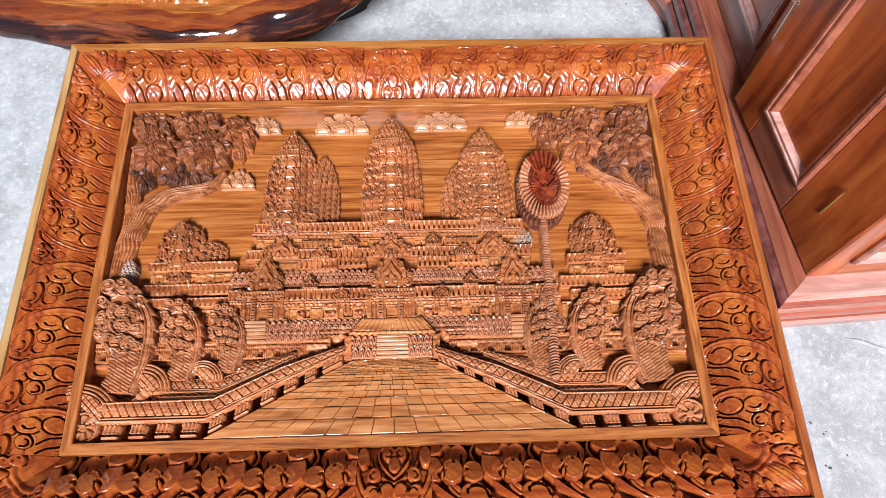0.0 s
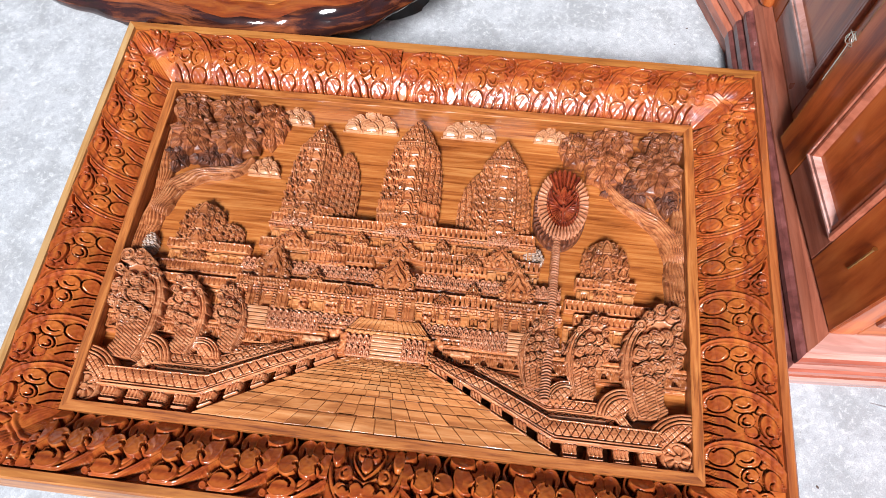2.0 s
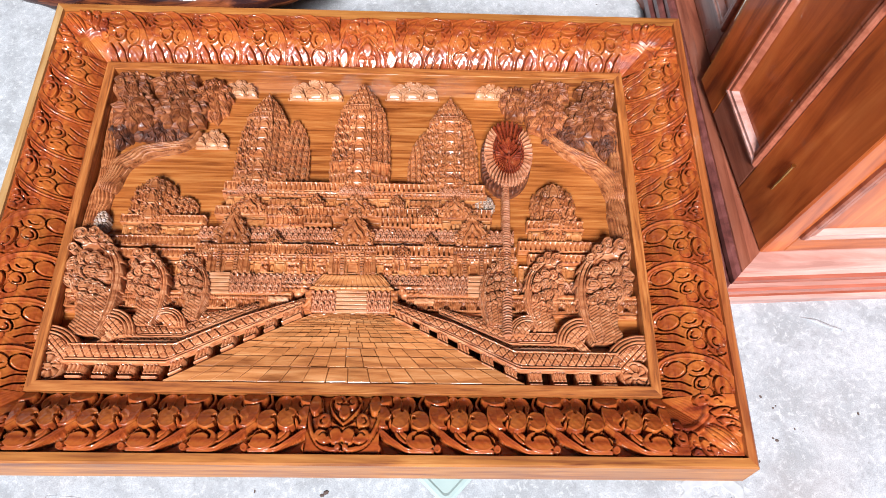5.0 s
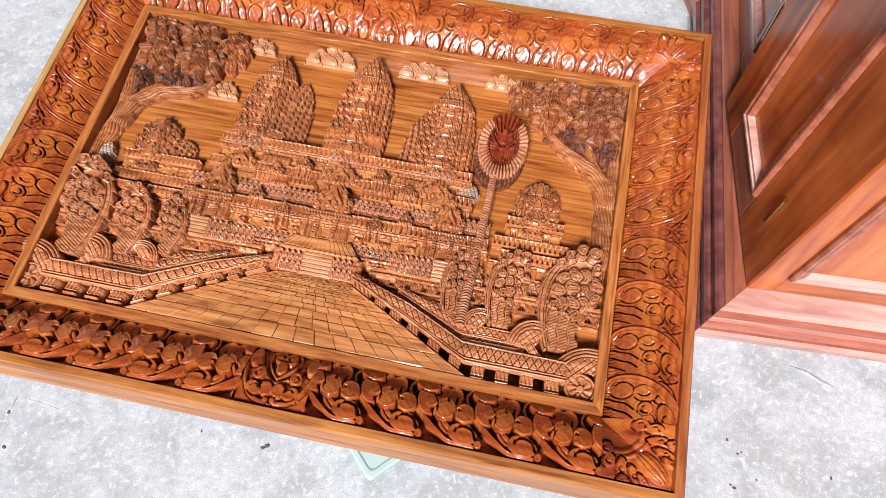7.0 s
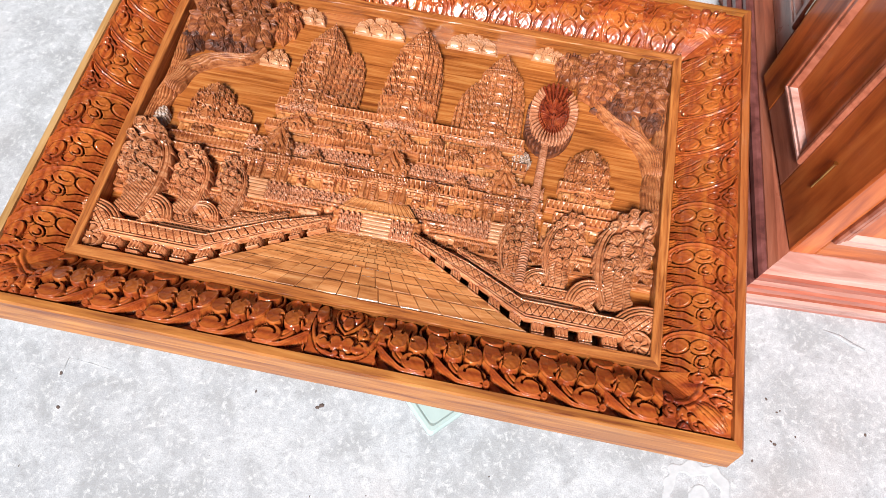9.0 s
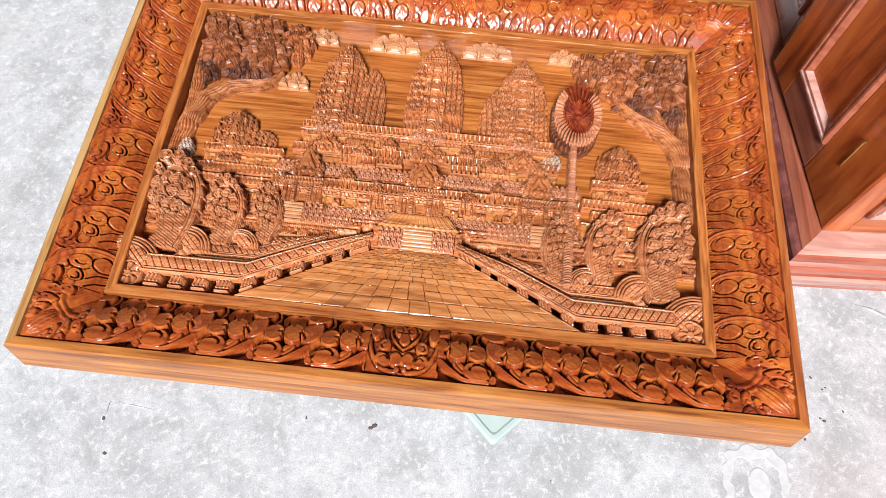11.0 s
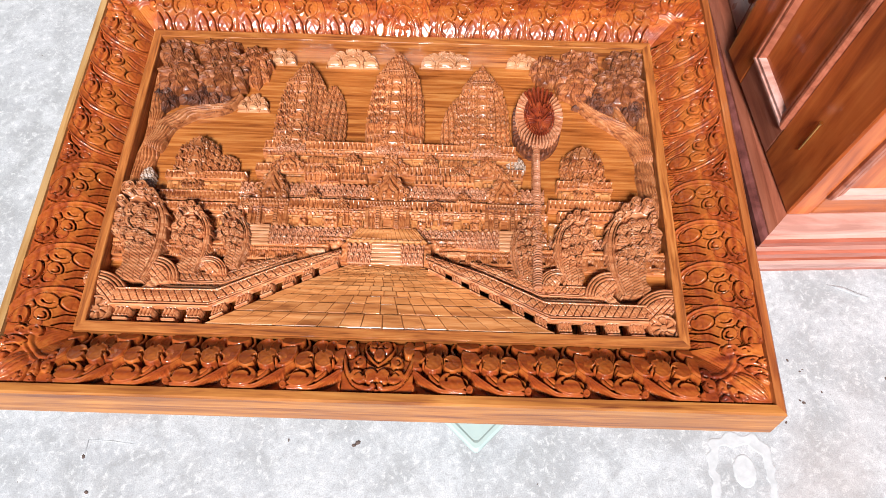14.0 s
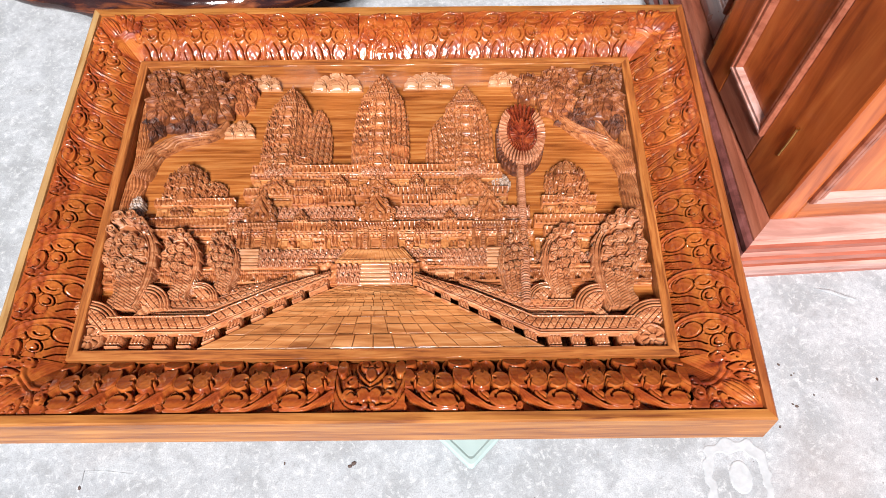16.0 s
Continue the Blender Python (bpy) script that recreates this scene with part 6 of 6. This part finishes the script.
for (x, y, r0, r1) in ((-0.20, 1.50, 0.10, 0.13), (-0.75, 1.62, 0.11, 0.14), (-0.5, 2.1, 0.11, 0.14)):
    bm = bmesh.new()
    prev = None
    for j in range(9):
        z = 0.212 * j / 8
        r = r0 + (r1 - r0) * (j / 8) ** 2 + 0.035 * (1 - j / 8) ** 3
        ring = [bm.verts.new((x + (r + 0.012 * math.sin(5 * a + 7 * z * 9) + 0.005 * math.sin(13 * a + 60 * z)) * math.cos(a), y + (r * 0.8 + 0.01 * math.sin(4 * a + 1)) * math.sin(a), z))
                for a in (2 * math.pi * k / 40 for k in range(40))]
        if prev:
            for k in range(40):
                face(bm, (prev[k], prev[(k + 1) % 40], ring[(k + 1) % 40], ring[k]))
        prev = ring
    face(bm, prev)
    part("root_leg", bm, BLACK, slab, "black gnarled root leg", smooth=True)
# plank lying on the floor by the table
bm = bmesh.new()
prism(bm, [(-0.52, 1.30), (-0.24, 1.245), (-0.23, 1.30), (-0.50, 1.36)], 0.0, 0.02, 0.002)
tagged(link("offcut_board", bm, PALE), "pale grey-green offcut board lying on the floor", "board")

# ---- under the panel: low stools ----
def stool(x, y, label, turn, s=0.15, top=0.171):
    ob = thing("plastic_stool", (x, y, 0), label, "stool", "low stools under the panel")
    def P(u, v):
        c, q = math.cos(turn), math.sin(turn)
        return (x + u * c - v * q, y + u * q + v * c)
    def rounded(r, cr, n=5):
        out = []
        for sx, sy, a0 in ((1, 1, 0), (-1, 1, 90), (-1, -1, 180), (1, -1, 270)):
            for k in range(n + 1):
                a = math.radians(a0 + 90 * k / n)
                out.append(P(sx * (r - cr) + cr * math.cos(a), sy * (r - cr) + cr * math.sin(a)))
        return out
    bm = bmesh.new()
    prev = None
    for r, z in ((s - 0.004, top - 0.025), (s, top - 0.018), (s, top - 0.006), (s - 0.005, top), (s - 0.012, top), (s - 0.016, top - 0.0025), (s - 0.034, top - 0.003)):
        ring = [bm.verts.new((*p, z)) for p in rounded(r, 0.010)]
        if prev:
            for k in range(len(ring)):
                face(bm, (prev[k], prev[(k + 1) % len(ring)], ring[(k + 1) % len(ring)], ring[k]))
        else:
            face(bm, ring[::-1])
        prev = ring
    face(bm, prev)
    part("seat", bm, PLASTIC, ob, "pale plastic seat with a raised rim", smooth=False)
    for sx in (-1, 1):
        for sy in (-1, 1):
            bm = bmesh.new()
            a, b = P(sx * (s - 0.060), sy * (s - 0.060)), P(sx * (s - 0.050), sy * (s - 0.050))
            tube(bm, [(*b, 0.0), (*a, top - 0.022)], [0.016, 0.020], 8)
            part("leg", bm, PLASTIC, ob)
    return ob


stool(0.184, 0.151, "low pale plastic tub stool pushed under the panel", radians(46), 0.15, 0.128)
stool(-0.42, 0.62, "pale translucent plastic stool holding up the panel", radians(10))
stool(0.45, 0.70, "pale translucent plastic stool holding up the panel", radians(25))

# white plaster smear, chips and specks on the floor
def smear(X, Y):
    u, v = (X - 0.775) / 0.072, (Y + 0.075) / 0.095
    r = (np.abs(u) ** 4 + np.abs(v) ** 4) ** 0.25 + 0.06 * np.sin(X * 130) * np.sin(Y * 90)
    r = r + 0.05 * np.sin(X * 61 + 3 * np.sin(Y * 47)) * np.sin(Y * 83 + 1)
    inside = (r < 0.72) & (ell(X, Y, 0.780, -0.06, 0.025, 0.035) > 1)
    return np.where((r < 1) & ~inside, 0.0012, -1)


SX, SY = np.meshgrid(np.linspace(0.69, 0.86, 90), np.linspace(-0.18, 0.03, 110), indexing="ij")
SH = smear(SX, SY)
me = grid_mesh("plaster_smear", np.stack([SX, SY, np.where(SH > 0, SH, -0.001)], -1), (SH[:-1, :-1] > 0) | (SH[1:, 1:] > 0))
me.materials.append(WHITE)
tagged(new("plaster_smear", me), "dried white plaster smear on the cement floor", "plaster")

rng = random.Random(21)
chip = bmesh.new()
bead(chip, (0, 0, 0), 1.0, 0.5, 6, 2)
chip_ob = link("floor_chip", chip, DIRT)
for ob_i in range(90):
    x, y = rng.uniform(-1.6, 1.7), rng.uniform(-0.6, 2.2)
    if -0.8 < x < 0.8 and 0.0 < y < 1.06 or x > 0.78 and y > 0.42:
        x, y = rng.uniform(-1.3, 1.5), rng.uniform(-0.55, -0.02)
    s = rng.choice((0.0007, 0.0010, 0.0013, 0.0020))
    o = chip_ob if ob_i == 0 else new("floor_chip", chip_ob.data)
    o.matrix_basis = Matrix.LocRotScale((x, y, 0), Euler((0, 0, rng.uniform(0, 6))), (s * rng.uniform(1, 2.4), s, s))
    tagged(o, "small dark wood chip on the cement floor", "wood chip", "chips on the floor")
for x, y, s in ((-0.067, -0.024, 0.005), (-0.075, -0.03, 0.004), (-0.637, -0.144, 0.004), (-0.662, -0.071, 0.004)):
    o = new("floor_chip", chip_ob.data)
    o.matrix_basis = Matrix.LocRotScale((x, y, 0), Euler((0, 0, x * 40)), (s * 1.4, s, s))
    tagged(o, "small dark wood chip on the cement floor", "wood chip", "chips on the floor")

# raised trowel marks left in the cement
def trowel_mark(points, radius, label):
    bm = bmesh.new()
    tube(bm, [(x, y, 0.0) for x, y in points], [radius * (0.35 if k in (0, len(points) - 1) else 1.0) for k in range(len(points))], 6)
    for v in bm.verts:
        v.co.z *= 0.55
    tagged(link("trowel_mark", bm, FLOOR, True), label, "floor mark", "trowel marks in the cement")


trowel_mark([(1.055, 0.388), (1.092, 0.379), (1.123, 0.365), (1.153, 0.357)], 0.0055, "rough raised ridge in the grey cement floor")
trowel_mark([(-0.662, -0.095), (-0.660, -0.060), (-0.659, -0.034)], 0.0016, "faint trowel edge in the grey cement floor")
trowel_mark([(-0.659, -0.034), (-0.605, -0.037), (-0.551, -0.042)], 0.0016, "faint trowel edge in the grey cement floor")
for x, y, s in ((0.921, 0.193, 0.0028), (0.945, 0.167, 0.0022), (0.952, 0.172, 0.0018), (0.940, 0.094, 0.0034), (0.932, 0.099, 0.0024), (0.986, 0.120, 0.0022), (0.891, 0.048, 0.0026), (1.142, 0.156, 0.0030)):
    o = new("floor_chip", chip_ob.data)
    o.matrix_basis = Matrix.LocRotScale((x, y, 0), Euler((0, 0, x * 40)), (s * 1.5, s, s * 0.6))
    tagged(o, "small dark wood chip on the cement floor", "wood chip", "chips on the floor")
